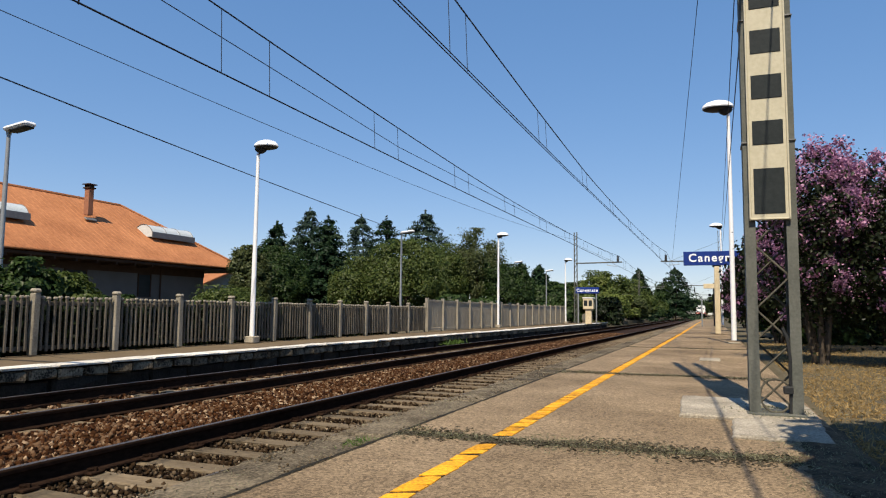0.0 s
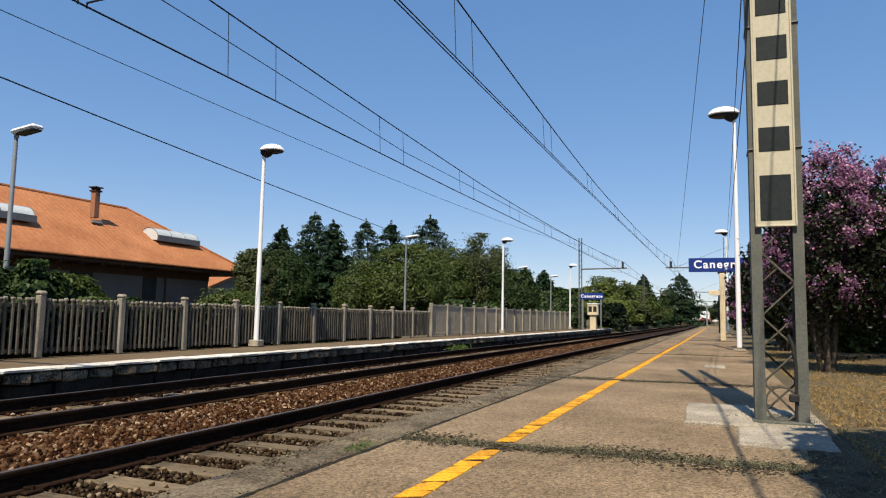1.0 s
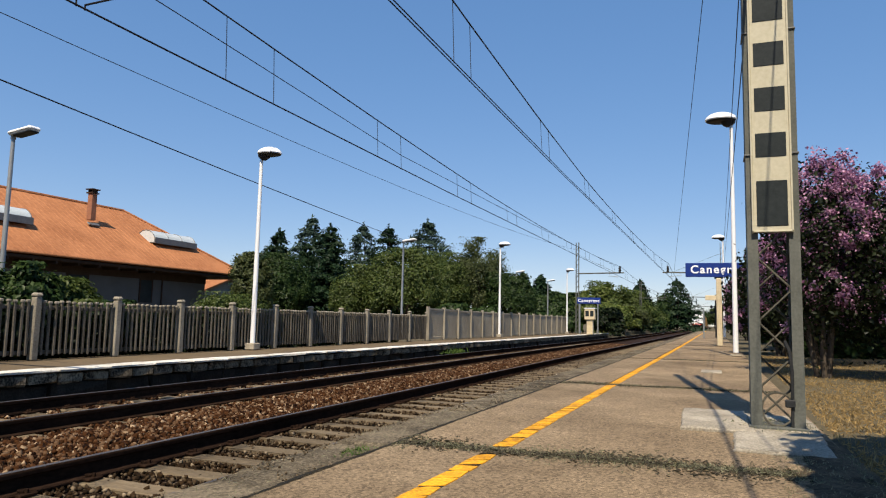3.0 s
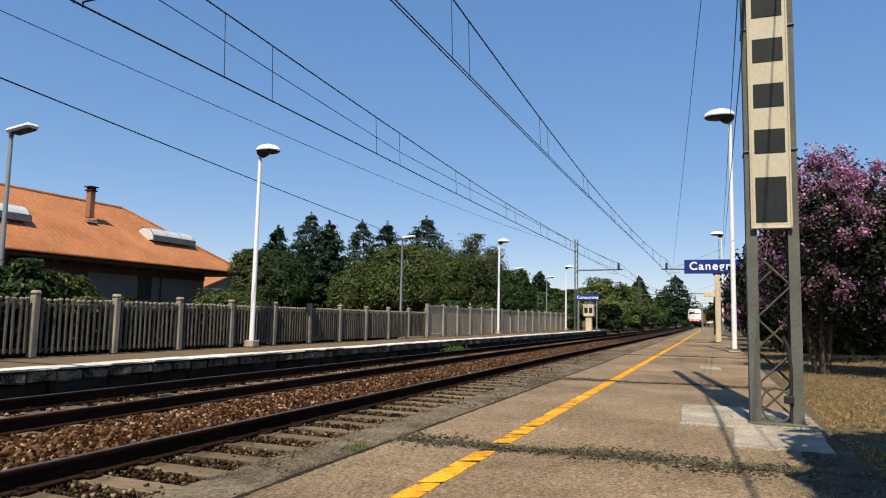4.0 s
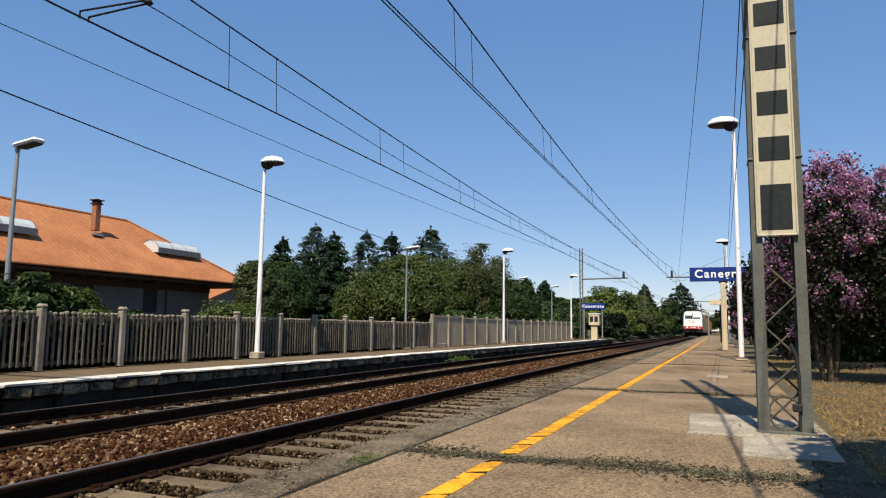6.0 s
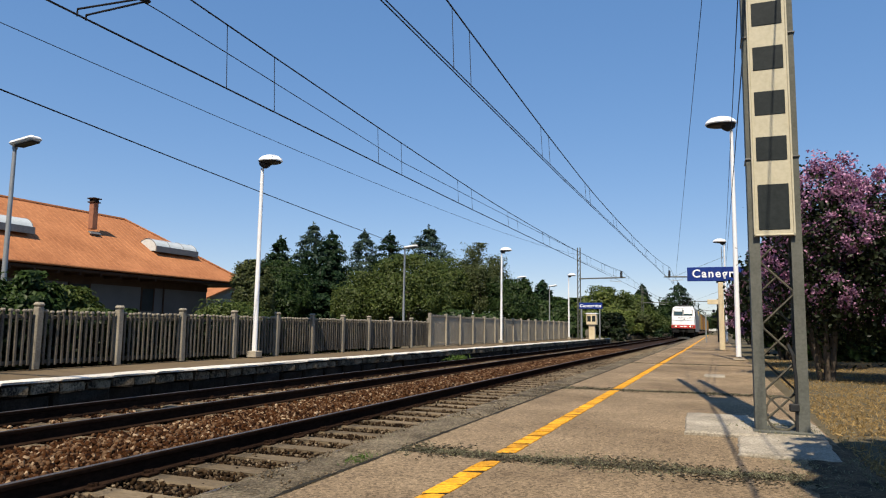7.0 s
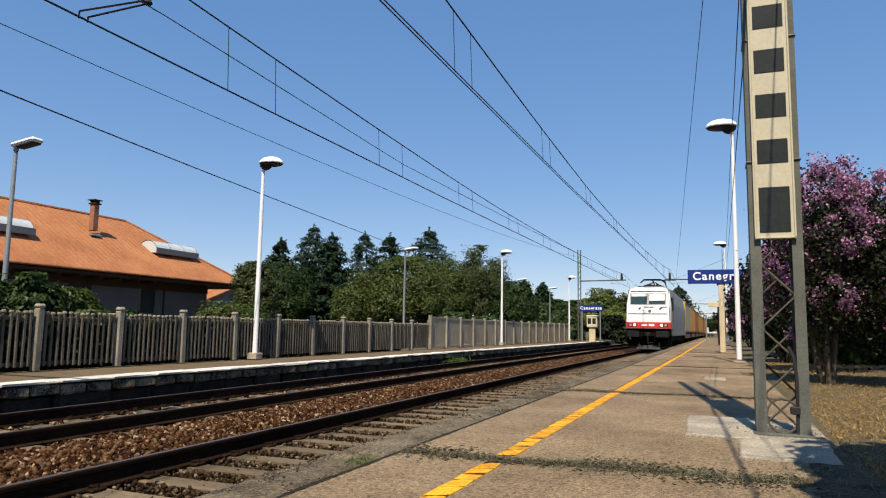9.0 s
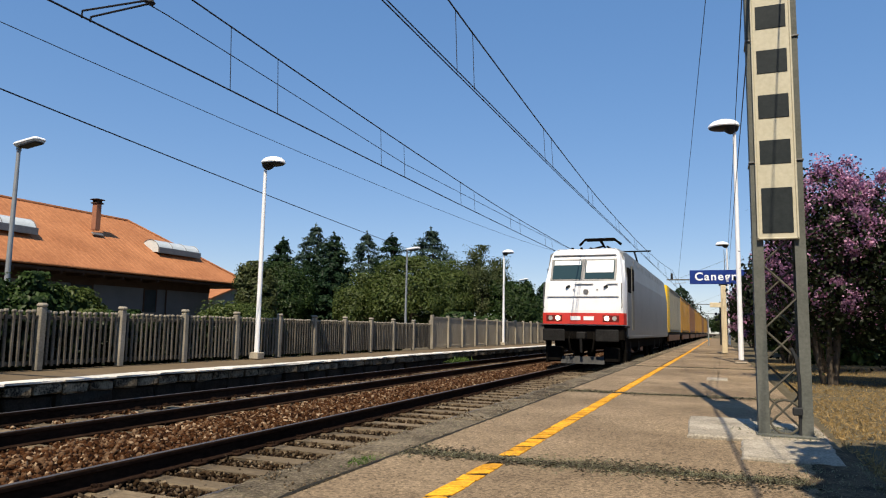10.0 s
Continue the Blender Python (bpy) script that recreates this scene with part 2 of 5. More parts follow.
    container_tan=surf("container_tan", (0.24, 0.125, 0.025), (0.33, 0.185, 0.045), 0.6, 0.7, 14, 0.1),
    container_brown=surf("container_brown", (0.13, 0.066, 0.034), (0.19, 0.1, 0.054), 0.65, 0.7, 14, 0.1),
    lamp_on=glow("lamp_on", (1.0, 0.9, 0.65), 2.2),
    lamp_lens=surf("lamp_lens", (0.3, 0.28, 0.25), (0.45, 0.43, 0.4), 0.2, 4, 30, 0.0),
)


# ---- building tools ----
class Shape:
    """Collects simple solids into one mesh."""

    def __init__(self):
        self.v, self.f = [], []

    def add(self, v, f):
        k = len(self.v)
        self.v += [tuple(p) for p in v]
        self.f += [tuple(k + i for i in q) for q in f]
        return self

    def box(self, c, s, ch=0.0, turn=None):
        """A box about c with sides s; ch: chamfer of its edges; turn: a rotation about c."""
        h = [x / 2 for x in s]
        ch = min(ch, 0.49 * min(s))
        pts, idx = [], {}
        signs = [(i, j, k) for i in (-1, 1) for j in (-1, 1) for k in (-1, 1)]
        faces = []
        if ch <= 0:
            for g in signs:
                idx[g] = len(pts)
                pts.append(Vector([g[a] * h[a] for a in range(3)]))
            for a in range(3):
                b, c2 = (a + 1) % 3, (a + 2) % 3
                for sgn in (-1, 1):
                    quad = []
                    for u, w in ((-1, -1), (1, -1), (1, 1), (-1, 1)):
                        g = [0, 0, 0]
                        g[a], g[b], g[c2] = sgn, u, w
                        quad.append(idx[tuple(g)])
                    faces.append(quad if sgn > 0 else quad[::-1])
        else:
            for g in signs:
                for a in range(3):
                    idx[g, a] = len(pts)
                    pts.append(Vector([g[i] * (h[i] - (0 if i == a else ch)) for i in range(3)]))
            for a in range(3):
                b, c2 = (a + 1) % 3, (a + 2) % 3
                for sgn in (-1, 1):
                    quad = []
                    for u, w in ((-1, -1), (1, -1), (1, 1), (-1, 1)):
                        g = [0, 0, 0]
                        g[a], g[b], g[c2] = sgn, u, w
                        quad.append(idx[tuple(g), a])
                    faces.append(quad if sgn > 0 else quad[::-1])
                for u in (-1, 1):
                    for w in (-1, 1):
                        g0, g1 = [0, 0, 0], [0, 0, 0]
                        g0[a], g0[b], g0[c2] = -1, u, w
                        g1[a], g1[b], g1[c2] = 1, u, w
                        g0, g1 = tuple(g0), tuple(g1)
                        q = [idx[g0, b], idx[g1, b], idx[g1, c2], idx[g0, c2]]
                        faces.append(q if u * w < 0 else q[::-1])
            for g in signs:
                q = [idx[g, 0], idx[g, 1], idx[g, 2]]
                faces.append(q if g[0] * g[1] * g[2] > 0 else q[::-1])
        if turn is not None:
            pts = [turn @ p for p in pts]
        return self.add([Vector(c) + p for p in pts], faces)

    def rod(self, p, q, r, r2=None, n=10, caps=True):
        p, q = Vector(p), Vector(q)
        r2 = r if r2 is None else r2
        axis = (q - p).normalized()
        u = axis.orthogonal().normalized()
        w = axis.cross(u)
        ring = [(math.cos(2 * math.pi * i / n), math.sin(2 * math.pi * i / n)) for i in range(n)]
        v = [p + (u * a + w * b) * r for a, b in ring] + [q + (u * a + w * b) * r2 for a, b in ring]
        f = [(i, (i + 1) % n, n + (i + 1) % n, n + i) for i in range(n)]
        if caps:
            f += [tuple(range(n))[::-1], tuple(range(n, 2 * n))]
        return self.add(v, f)

    def pipe(self, pts, r, n=6):
        """One tube through all the points."""
        pts = [Vector(p) for p in pts]
        v, f = [], []
        u = None
        for k, p in enumerate(pts):
            d = (pts[min(k + 1, len(pts) - 1)] - pts[max(k - 1, 0)]).normalized()
            u = d.orthogonal().normalized() if u is None else (u - d * u.dot(d)).normalized()
            w = d.cross(u)
            v += [p + (u * math.cos(2 * math.pi * i / n) + w * math.sin(2 * math.pi * i / n)) * r for i in range(n)]
        for k in range(len(pts) - 1):
            f += [(k * n + i, k * n + (i + 1) % n, k * n + n + (i + 1) % n, k * n + n + i) for i in range(n)]
        f += [tuple(range(n))[::-1], tuple(range(len(v) - n, len(v)))]
        return self.add(v, f)

    def lathe(self, c, profile, n=18, squash=1.0):
        """Rings (radius, height) about the upright through c; squash shortens it along y."""
        c = Vector(c)
        v, f = [], []
        for r, z in profile:
            v += [c + Vector((r * math.cos(2 * math.pi * i / n), r * math.sin(2 * math.pi * i / n) * squash, z)) for i in range(n)]
        for k in range(len(profile) - 1):
            f += [(k * n + i, k * n + (i + 1) % n, (k + 1) * n + (i + 1) % n, (k + 1) * n + i) for i in range(n)]
        f += [tuple(range(n))[::-1], tuple(range((len(profile) - 1) * n, len(profile) * n))]
        return self.add(v, f)

    def run(self, outline, y0, y1):
        """A cross-section of (x, z) points carried along y."""
        n = len(outline)
        v = [(x, y0, z) for x, z in outline] + [(x, y1, z) for x, z in outline]
        f = [(i, (i + 1) % n, n + (i + 1) % n, n + i) for i in range(n)] + [tuple(range(n))[::-1], tuple(range(n, 2 * n))]
        return self.add(v, f)

    def across(self, outline, x0, x1):
        """A side view of (y, z) points carried along x."""
        n = len(outline)
        v = [(x0, y, z) for y, z in outline] + [(x1, y, z) for y, z in outline]
        f = [(i, (i + 1) % n, n + (i + 1) % n, n + i) for i in range(n)] + [tuple(range(n))[::-1], tuple(range(n, 2 * n))]
        return self.add(v, f)

    def mesh(self, name, mat, smooth=False, mend=True):
        me = bpy.data.meshes.new(name)
        me.from_pydata(self.v, [], self.f)
        if mend:
            bm = bmesh.new()
            bm.from_mesh(me)
            bmesh.ops.recalc_face_normals(bm, faces=bm.faces)
            bm.to_mesh(me)
            bm.free()
        if smooth:
            me.shade_smooth()
            me.set_sharp_from_angle(angle=radians(40))
        me.materials.append(M[mat])
        return me


def part(name, shape, mat, parent=None, label="", smooth=False):
    me = shape if isinstance(shape, bpy.types.Mesh) else shape.mesh(name, mat, smooth)
    ob = new(name, me)
    ob.parent = parent
    if label:
        ob["label"] = label
    return ob


def thing(name, at, label, category, group="", kind="", turn=0.0):
    ob = new(name)
    ob.matrix_basis = pose(*at, 0, 0, turn)
    ob.empty_display_size = 0.2
    return tagged(ob, label, category, group, kind)


def whole(name, shape, mat, label, category, group="", kind="", at=(0, 0, 0), smooth=False):
    ob = part(name, shape, mat, None, "", smooth)
    ob.matrix_basis = pose(*at)
    return tagged(ob, label, category, group, kind)


def cloud(name, where, normal, size, mat, rng, long=1.6):
    """Many small leaves: a bent lozenge at each place, facing about normal."""
    where, normal = np.asarray(where, float), np.asarray(normal, float)
    n = len(where)
    size = np.broadcast_to(np.asarray(size, float), (n,)) * rng.uniform(0.6, 1.35, n)
    nrm = normal + rng.normal(0, 0.55, (n, 3))
    nrm /= np.linalg.norm(nrm, axis=1)[:, None] + 1e-9
    a = np.cross(nrm, rng.normal(0, 1, (n, 3)))
    a /= np.linalg.norm(a, axis=1)[:, None] + 1e-9
    b = np.cross(nrm, a)
    s = size[:, None]
    v = np.empty((n, 4, 3))
    v[:, 0], v[:, 2] = where - a * s * long / 2, where + a * s * long / 2
    v[:, 1], v[:, 3] = where + b * s / 2 + nrm * s * 0.18, where - b * s / 2 + nrm * s * 0.18
    me = bpy.data.meshes.new(name)
    me.vertices.add(4 * n)
    me.vertices.foreach_set("co", v.ravel())
    me.loops.add(6 * n)
    k = np.arange(n)[:, None] * 4
    me.loops.foreach_set("vertex_index", np.concatenate([k + 0, k + 1, k + 2, k + 0, k + 2, k + 3], 1).ravel())
    me.polygons.add(2 * n)
    me.polygons.foreach_set("loop_start", np.arange(2 * n) * 3)
    me.polygons.foreach_set("loop_total", np.full(2 * n, 3))
    me.update(calc_edges=True)
    me.materials.append(M[mat])
    return me


def pebbles(name, where, size, mat, rng):
    """Loose broken stones: a warped octahedron at each place."""
    where = np.asarray(where, float)
    n = len(where)
    base = np.array([(1, 0, 0), (-1, 0, 0), (0, 1, 0), (0, -1, 0), (0, 0, 1), (0, 0, -1)], float)
    tri = np.array([(0, 2, 4), (2, 1, 4), (1, 3, 4), (3, 0, 4), (2, 0, 5), (1, 2, 5), (3, 1, 5), (0, 3, 5)])
    r = rng.uniform(0.6, 1.3, (n, 6, 1)) * (np.asarray(size) * rng.uniform(0.55, 1.4, n))[:, None, None]
    q = rng.normal(0, 1, (n, 4))
    q /= np.linalg.norm(q, axis=1)[:, None]
    w, x, y, z = q.T
    rot = np.stack([1 - 2 * (y * y + z * z), 2 * (x * y - z * w), 2 * (x * z + y * w), 2 * (x * y + z * w), 1 - 2 * (x * x + z * z), 2 * (y * z - x * w),
                    2 * (x * z - y * w), 2 * (y * z + x * w), 1 - 2 * (x * x + y * y)], 1).reshape(n, 3, 3)
    v = np.einsum("nij,nkj->nki", rot, base[None] * r) + where[:, None]
    me = bpy.data.meshes.new(name)
    me.vertices.add(6 * n)
    me.vertices.foreach_set("co", v.ravel())
    me.loops.add(24 * n)
    me.loops.foreach_set("vertex_index", (np.arange(n)[:, None, None] * 6 + tri[None]).ravel())
    me.polygons.add(8 * n)
    me.polygons.foreach_set("loop_start", np.arange(8 * n) * 3)
    me.polygons.foreach_set("loop_total", np.full(8 * n, 3))
    me.update(calc_edges=True)
    me.materials.append(M[mat])
    return me


# ---- ground, platforms and track bed ----
AXIS_NEAR, AXIS_FAR, RAIL_TOP = -4.15, -7.98, -0.40
BED = RAIL_TOP - 0.185
EDGE_NEAR, EDGE_FAR = -2.40, -9.55
FAR_TOP = -0.10


def build_ground():
    prof = [(-3000, -0.35), (-40, -0.30), (-11.95, -0.28), (-11.9, -0.80), (-2.0, -0.80), (-1.9, -0.12), (0.6, -0.12), (0.9, -0.03), (4, 0.0), (40, 0.05), (3000, 0.3)]
    ys = [-3000, -60, 0, 30, 60, 120, 300, 3000]
    s = Shape()
    v = [(x, y, z) for y in ys for x, z in prof]
    n = len(prof)
    s.add(v, [(j * n + i, j * n + i + 1, (j + 1) * n + i + 1, (j + 1) * n + i) for j in range(len(ys) - 1) for i in range(n - 1)])
    whole("ground", s, "earth", "dry brown earth and worn grass around the railway", "ground", kind="structure")


def grid_sheet(x0, x1, y0, y1, nx, ny, height):
    s = Shape()
    v = [(x0 + (x1 - x0) * i / nx, y0 + (y1 - y0) * j / ny, 0) for j in range(ny + 1) for i in range(nx + 1)]
    v = [(x, y, height(x, y)) for x, y, _ in v]
    n = nx + 1
    return s.add(v, [(j * n + i, j * n + i + 1, (j + 1) * n + i + 1, (j + 1) * n + i) for j in range(ny) for i in range(nx)])


def build_near_platform():
    s = Shape()
    # body in bays, parted by open cross joints
    joints = [-14, 4.22, 9.45, 17.2, 30.0, 48.0, 75.0, 118.0]
    deck = thing("platform", (0, 0, 0), "worn brown asphalt station platform with weedy cracks", "platform", kind="structure")
    for a, b in zip(joints, joints[1:]):
        q = Shape()
        v, f = [], []
        x0, x1 = -1.93, 0.78
        skew = 0.10
        pts = [(x0, a + 0.07), (x1, a + 0.07 + skew), (x1, b - 0.07 + skew), (x0, b - 0.07)]
        q.add([(x, y, 0.0) for x, y in pts] + [(x, y, -0.5) for x, y in pts], [(0, 1, 2, 3), (7, 6, 5, 4), (0, 4, 5, 1), (1, 5, 6, 2), (2, 6, 7, 3), (3, 7, 4, 0)])
        part("asphalt_bay", q, "asphalt", deck)
    for y in joints[1:-1]:
        q = Shape()
        n = 70
        v = []
        for k in range(n + 1):
            x = -1.96 + 2.76 * k / n
            mid = y + 0.05 + 0.037 * (x + 0.6) + 0.05 * noise.noise((x * 2.1, y, 3))
            w1, w2 = (0.035 + 0.05 * max(-0.4, noise.noise((x * 3.7, y, s1)) + 0.35 * noise.noise((x * 14, y, s1))) for s1 in (1, 7))
            v += [(x, mid - w1, 0.003), (x, mid, -0.004), (x, mid + w2, 0.003)]
        f = [(3 * k + j, 3 * k + 3 + j, 3 * k + 4 + j, 3 * k + 1 + j) for k in range(n) for j in (0, 1)]
        part("joint_filling", q.add(v, f), "joint", deck, "dark earth and rubble filling of a cross joint")
        part("joint_bed", Shape().box((-0.6, y + 0.05, -0.10), (2.7, 0.34, 0.14), 0, Matrix.Rotation(0.037, 3, "Z")), "joint", deck)
    # old concrete edging
    ran = random.Random(4)
    y, alike = -13.9, []
    for k in range(4):
        q, v, n = Shape(), [], 36
        for j in range(n + 1):
            yy = -0.985 + 1.97 * j / n
            end = 0.02 * max(0, abs(yy) - 0.94) / 0.045
            chip = 0.03 * noise.noise((yy * 3.1, k * 7.3, 1)) + 0.022 * noise.noise((yy * 11.0, k * 7.3, 4))
            top = [0.010 * noise.noise((yy * 2.3, k * 5.1, i * 0.9)) + 0.005 * noise.noise((yy * 13, k, i)) - end for i in range(4)]
            v += [(-0.205 + chip, yy, -0.5), (-0.205 + chip, yy, -0.045 + top[0]), (-0.165 + chip, yy, -0.006 + top[0]), (-0.04, yy, top[1]), (0.09, yy, top[2]),
                  (0.195 + 0.3 * chip, yy, top[3]), (0.212 + 0.3 * chip, yy, -0.03), (0.212, yy, -0.5)]
        f = [(8 * j + i, 8 * j + (i + 1) % 8, 8 * j + 8 + (i + 1) % 8, 8 * j + 8 + i) for j in range(n) for i in range(8)]
        alike.append(q.add(v, f + [tuple(range(8))[::-1], tuple(range(8 * n, 8 * n + 8))]).mesh("edging_slab", "coping"))
    while y < 116:
        ob = part("edging_slab", alike[ran.randrange(4)], "coping", deck)
        ob.matrix_basis = pose(EDGE_NEAR + 0.215 + ran.uniform(-0.012, 0.012), y + 1, ran.uniform(-0.022, -0.009), ran.uniform(-0.15, 0.15), ran.uniform(-0.3, 0.7), ran.uniform(-0.35, 0.35))
        y += 2.0
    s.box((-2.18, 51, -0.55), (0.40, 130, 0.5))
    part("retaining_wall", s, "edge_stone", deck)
    v = []
    for k in range(601):
        yy = -2 + 0.05 * k
        mid = -1.945 + 0.010 * noise.noise((yy * 1.7, 5, 1)) + 0.008 * noise.noise((yy * 8.3, 5, 1))
        w = 0.013 + 0.018 * max(-0.4, noise.noise((yy * 9.1, 1, 9)) + 0.6 * noise.noise((yy * 2.1, 1, 4)))
        v += [(mid - w, yy, 0.0035), (mid + w, yy, 0.0035)]
    part("edge_crack", Shape().add(v, [(2 * k, 2 * k + 1, 2 * k + 3, 2 * k + 2) for k in range(600)]), "crack", deck, "open dark crack along the edging")
    # painted yellow line, cracked into short lengths
    line = thing("yellow_line", (0, 0, 0.0), "cracked yellow safety line painted along the platform", "line", kind="structure")
    y = -3.0
    kinds = []
    for k in range(5):
        q = Shape()
        sk = ran.uniform(0.02, 0.07)
        length = (0.13, 0.17, 0.10, 0.21, 0.15)[k]
        pts = [(-0.058, 0), (0.0, sk * 0.4), (0.058, sk), (0.054, length + sk), (0.0, length + sk * 0.7), (-0.056, length)]
        pts = [(a + ran.uniform(-0.006, 0.006), b + ran.uniform(-0.010, 0.010)) for a, b in pts]
        q.add([(a, b, 0.004) for a, b in pts] + [(a, b, -0.004) for a, b in pts], [tuple(range(6))] + [(i, i + 6, (i + 1) % 6 + 6, (i + 1) % 6) for i in range(6)])
        kinds.append((length, q.mesh("paint_patch", "yellow")))
    for a, b in zip(joints, joints[1:]):
        y = max(a + 0.12, -3)
        part("worn_strip", Shape().box((-1.293 + min(max((a + b) / 2, 0), 30) * 0.0035 * 0.5, (y + b - 0.10) / 2, 0.0005), (0.105, b - 0.10 - y, 0.003), 0,
             Matrix.Rotation(-0.0035 if b < 31 else 0, 3, "Z")), "line_wear", line, "dark worn strip under the paint") if b < 31 else None
        while y < b - 0.19:
            fits = [k for k in kinds if y + k[0] < b - 0.07] if y < 40 else kinds
            length, me = fits[ran.randrange(len(fits))]
            ob = part("paint_patch", me, "yellow", line)
            ob.matrix_basis = pose(-1.293 + min(max(y, 0), 30) * 0.0035, y, 0.001)
            y += length + ran.uniform(0.026, 0.05) if y < 16 else length
    # concrete footing round the mast, and an access cover
    foot = thing("mast_footing", (0, 0, 0), "pale weathered concrete footing slabs round the mast", "footing")
    for c, sz, tn in (((0.0, 6.40, -0.02), (0.54, 1.30, 0.10), 1.5), ((0.42, 5.42, -0.025), (0.60, 1.0, 0.09), -2), ((0.47, 6.42, -0.026), (0.56, 1.0, 0.10), 0.5)):
        edge = []
        for k in range(48):
            a = 2 * math.pi * k / 48
            r = min(0.5 / max(abs(math.cos(a)), 1e-6), 0.5 / max(abs(math.sin(a)), 1e-6))
            worn = 1 + 0.05 * noise.noise((3 * math.cos(a), 3 * math.sin(a), c[0] * 9)) + 0.035 * noise.noise((11 * math.cos(a), 11 * math.sin(a), c[1]))
            edge.append(Matrix.Rotation(radians(tn), 3, "Z") @ Vector((sz[0] * r * math.cos(a) * worn, sz[1] * r * math.sin(a) * worn, 0)))
        n, h = len(edge), sz[2] / 2
        v = [(c[0] + p.x, c[1] + p.y, c[2] - h) for p in edge] + [(c[0] + p.x, c[1] + p.y, c[2] + h - 0.012) for p in edge]
        v += [(c[0] + 0.96 * p.x, c[1] + 0.96 * p.y, c[2] + h + 0.006 * noise.noise((p.x * 9, p.y * 9, 2))) for p in edge] + [(c[0], c[1], c[2] + h)]
        f = [(j * n + i, j * n + (i + 1) % n, (j + 1) * n + (i + 1) % n, (j + 1) * n + i) for j in (0, 1) for i in range(n)] + [(2 * n + i, 2 * n + (i + 1) % n, 3 * n) for i in range(n)]
        part("footing_slab", Shape().add(v, f), "slab", foot)
    v, n = [], 40
    for k in range(n + 1):
        yy = 2.4 + 3.3 * k / n
        lip = 0.47 + 0.16 * noise.noise((yy * 1.3, 2, 8)) + 0.09 * noise.noise((yy * 6.1, 3, 8)) + 0.16 * max(0, yy - 4.7)
        v += [(lip, yy, 0.0035), (lip + 0.06, yy, 0.010 + 0.006 * noise.noise((yy * 9, 1, 1))), (0.72, yy, 0.014 + 0.010 * noise.noise((yy * 5, 4, 1))), (0.86, yy, -0.02)]
    part("soil_drift", Shape().add(v, [(4 * k + j, 4 * k + j + 1, 4 * k + 5 + j, 4 * k + 4 + j) for k in range(n) for j in range(3)]), "soil", deck, "dark soil washed over the paving")
    whole("access_cover", Shape().box((0, 0, 0), (0.34, 0.62, 0.03), 0.008), "slab", "pale concrete access cover set in the platform", "cover", at=(-0.05, 13.1, 0.006))


def build_far_platform():
    deck = thing("platform", (0, 0, 0), "far station platform with brown paving and white painted edge stones", "platform", kind="structure")
    part("paving", Shape().box(((EDGE_FAR - 0.4 - 11.95) / 2, 23, FAR_TOP - 0.36), (11.95 + EDGE_FAR - 0.4, 92, 0.7)), "far_paving", deck)
    ran = random.Random(8)
    tops, course, faces = [], [], []
    for k in range(4):
        q = Shape().box((0, 0, -0.022), (0.40, 0.985, 0.045), 0.012)
        q.v = [(a + ran.uniform(-0.012, 0.012), b, c + ran.uniform(-0.008, 0.006)) for a, b, c in q.v]
        tops.append(q.mesh("edge_stone", "white_edge"))
        q = Shape().box((0, 0, 0), (0.36, 0.47, 0.17), 0.03)
        q.v = [(a + ran.uniform(-0.035, 0.02), b * ran.uniform(0.93, 1.0), c + ran.uniform(-0.022, 0.012)) for a, b, c in q.v]
        course.append(q.mesh("course_stone", "edge_course"))
        # wall stones below: the shade of the recess is put into their near-black colour
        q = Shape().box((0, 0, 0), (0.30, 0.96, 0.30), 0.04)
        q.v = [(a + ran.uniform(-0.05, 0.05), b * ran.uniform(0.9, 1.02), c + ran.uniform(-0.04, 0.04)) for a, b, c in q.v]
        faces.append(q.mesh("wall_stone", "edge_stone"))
    for i in range(-23, 69):
        ob = part("edge_stone", tops[ran.randrange(4)], "white_edge", deck)
        ob.matrix_basis = pose(EDGE_FAR - 0.20 + ran.uniform(-0.02, 0.02), i + 0.5, FAR_TOP + ran.uniform(-0.004, 0.010), 0, ran.uniform(-1, 1), ran.uniform(-0.6, 0.6))
        for j in range(2 if i < 30 else 1):
            ob = part("course_stone", course[ran.randrange(4)], "edge_course", deck)
            ob.matrix_basis = pose(EDGE_FAR - 0.205 + ran.uniform(-0.025, 0.012), i + 0.25 + 0.5 * j, FAR_TOP - 0.132 + ran.uniform(-0.012, 0.004), 0, 0, ran.uniform(-2, 2))
            ob.scale = (1, ran.uniform(0.9, 1.04) * (1 if i < 30 else 2.0), ran.uniform(0.88, 1.05))
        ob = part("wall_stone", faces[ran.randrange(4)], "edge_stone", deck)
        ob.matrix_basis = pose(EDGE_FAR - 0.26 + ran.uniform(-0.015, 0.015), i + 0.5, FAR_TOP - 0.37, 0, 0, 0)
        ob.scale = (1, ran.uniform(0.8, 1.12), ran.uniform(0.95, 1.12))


def rail_outline(x):
    """A flat-bottomed rail in cross-section, its head upwards."""
    z = RAIL_TOP
    half = [(0.033, 0.0), (0.036, -0.012), (0.034, -0.04), (0.010, -0.052), (0.009, -0.14), (0.03, -0.150), (0.075, -0.160), (0.075, -0.172)]
    return [(x + a, z + b) for a, b in half] + [(x - a, z + b) for a, b in half[::-1]]


def bend(y):
    """How far the line swings to the right, y metres ahead."""
    return 0.8 * (1 - math.exp(-max(y - 25, 0) / 60))


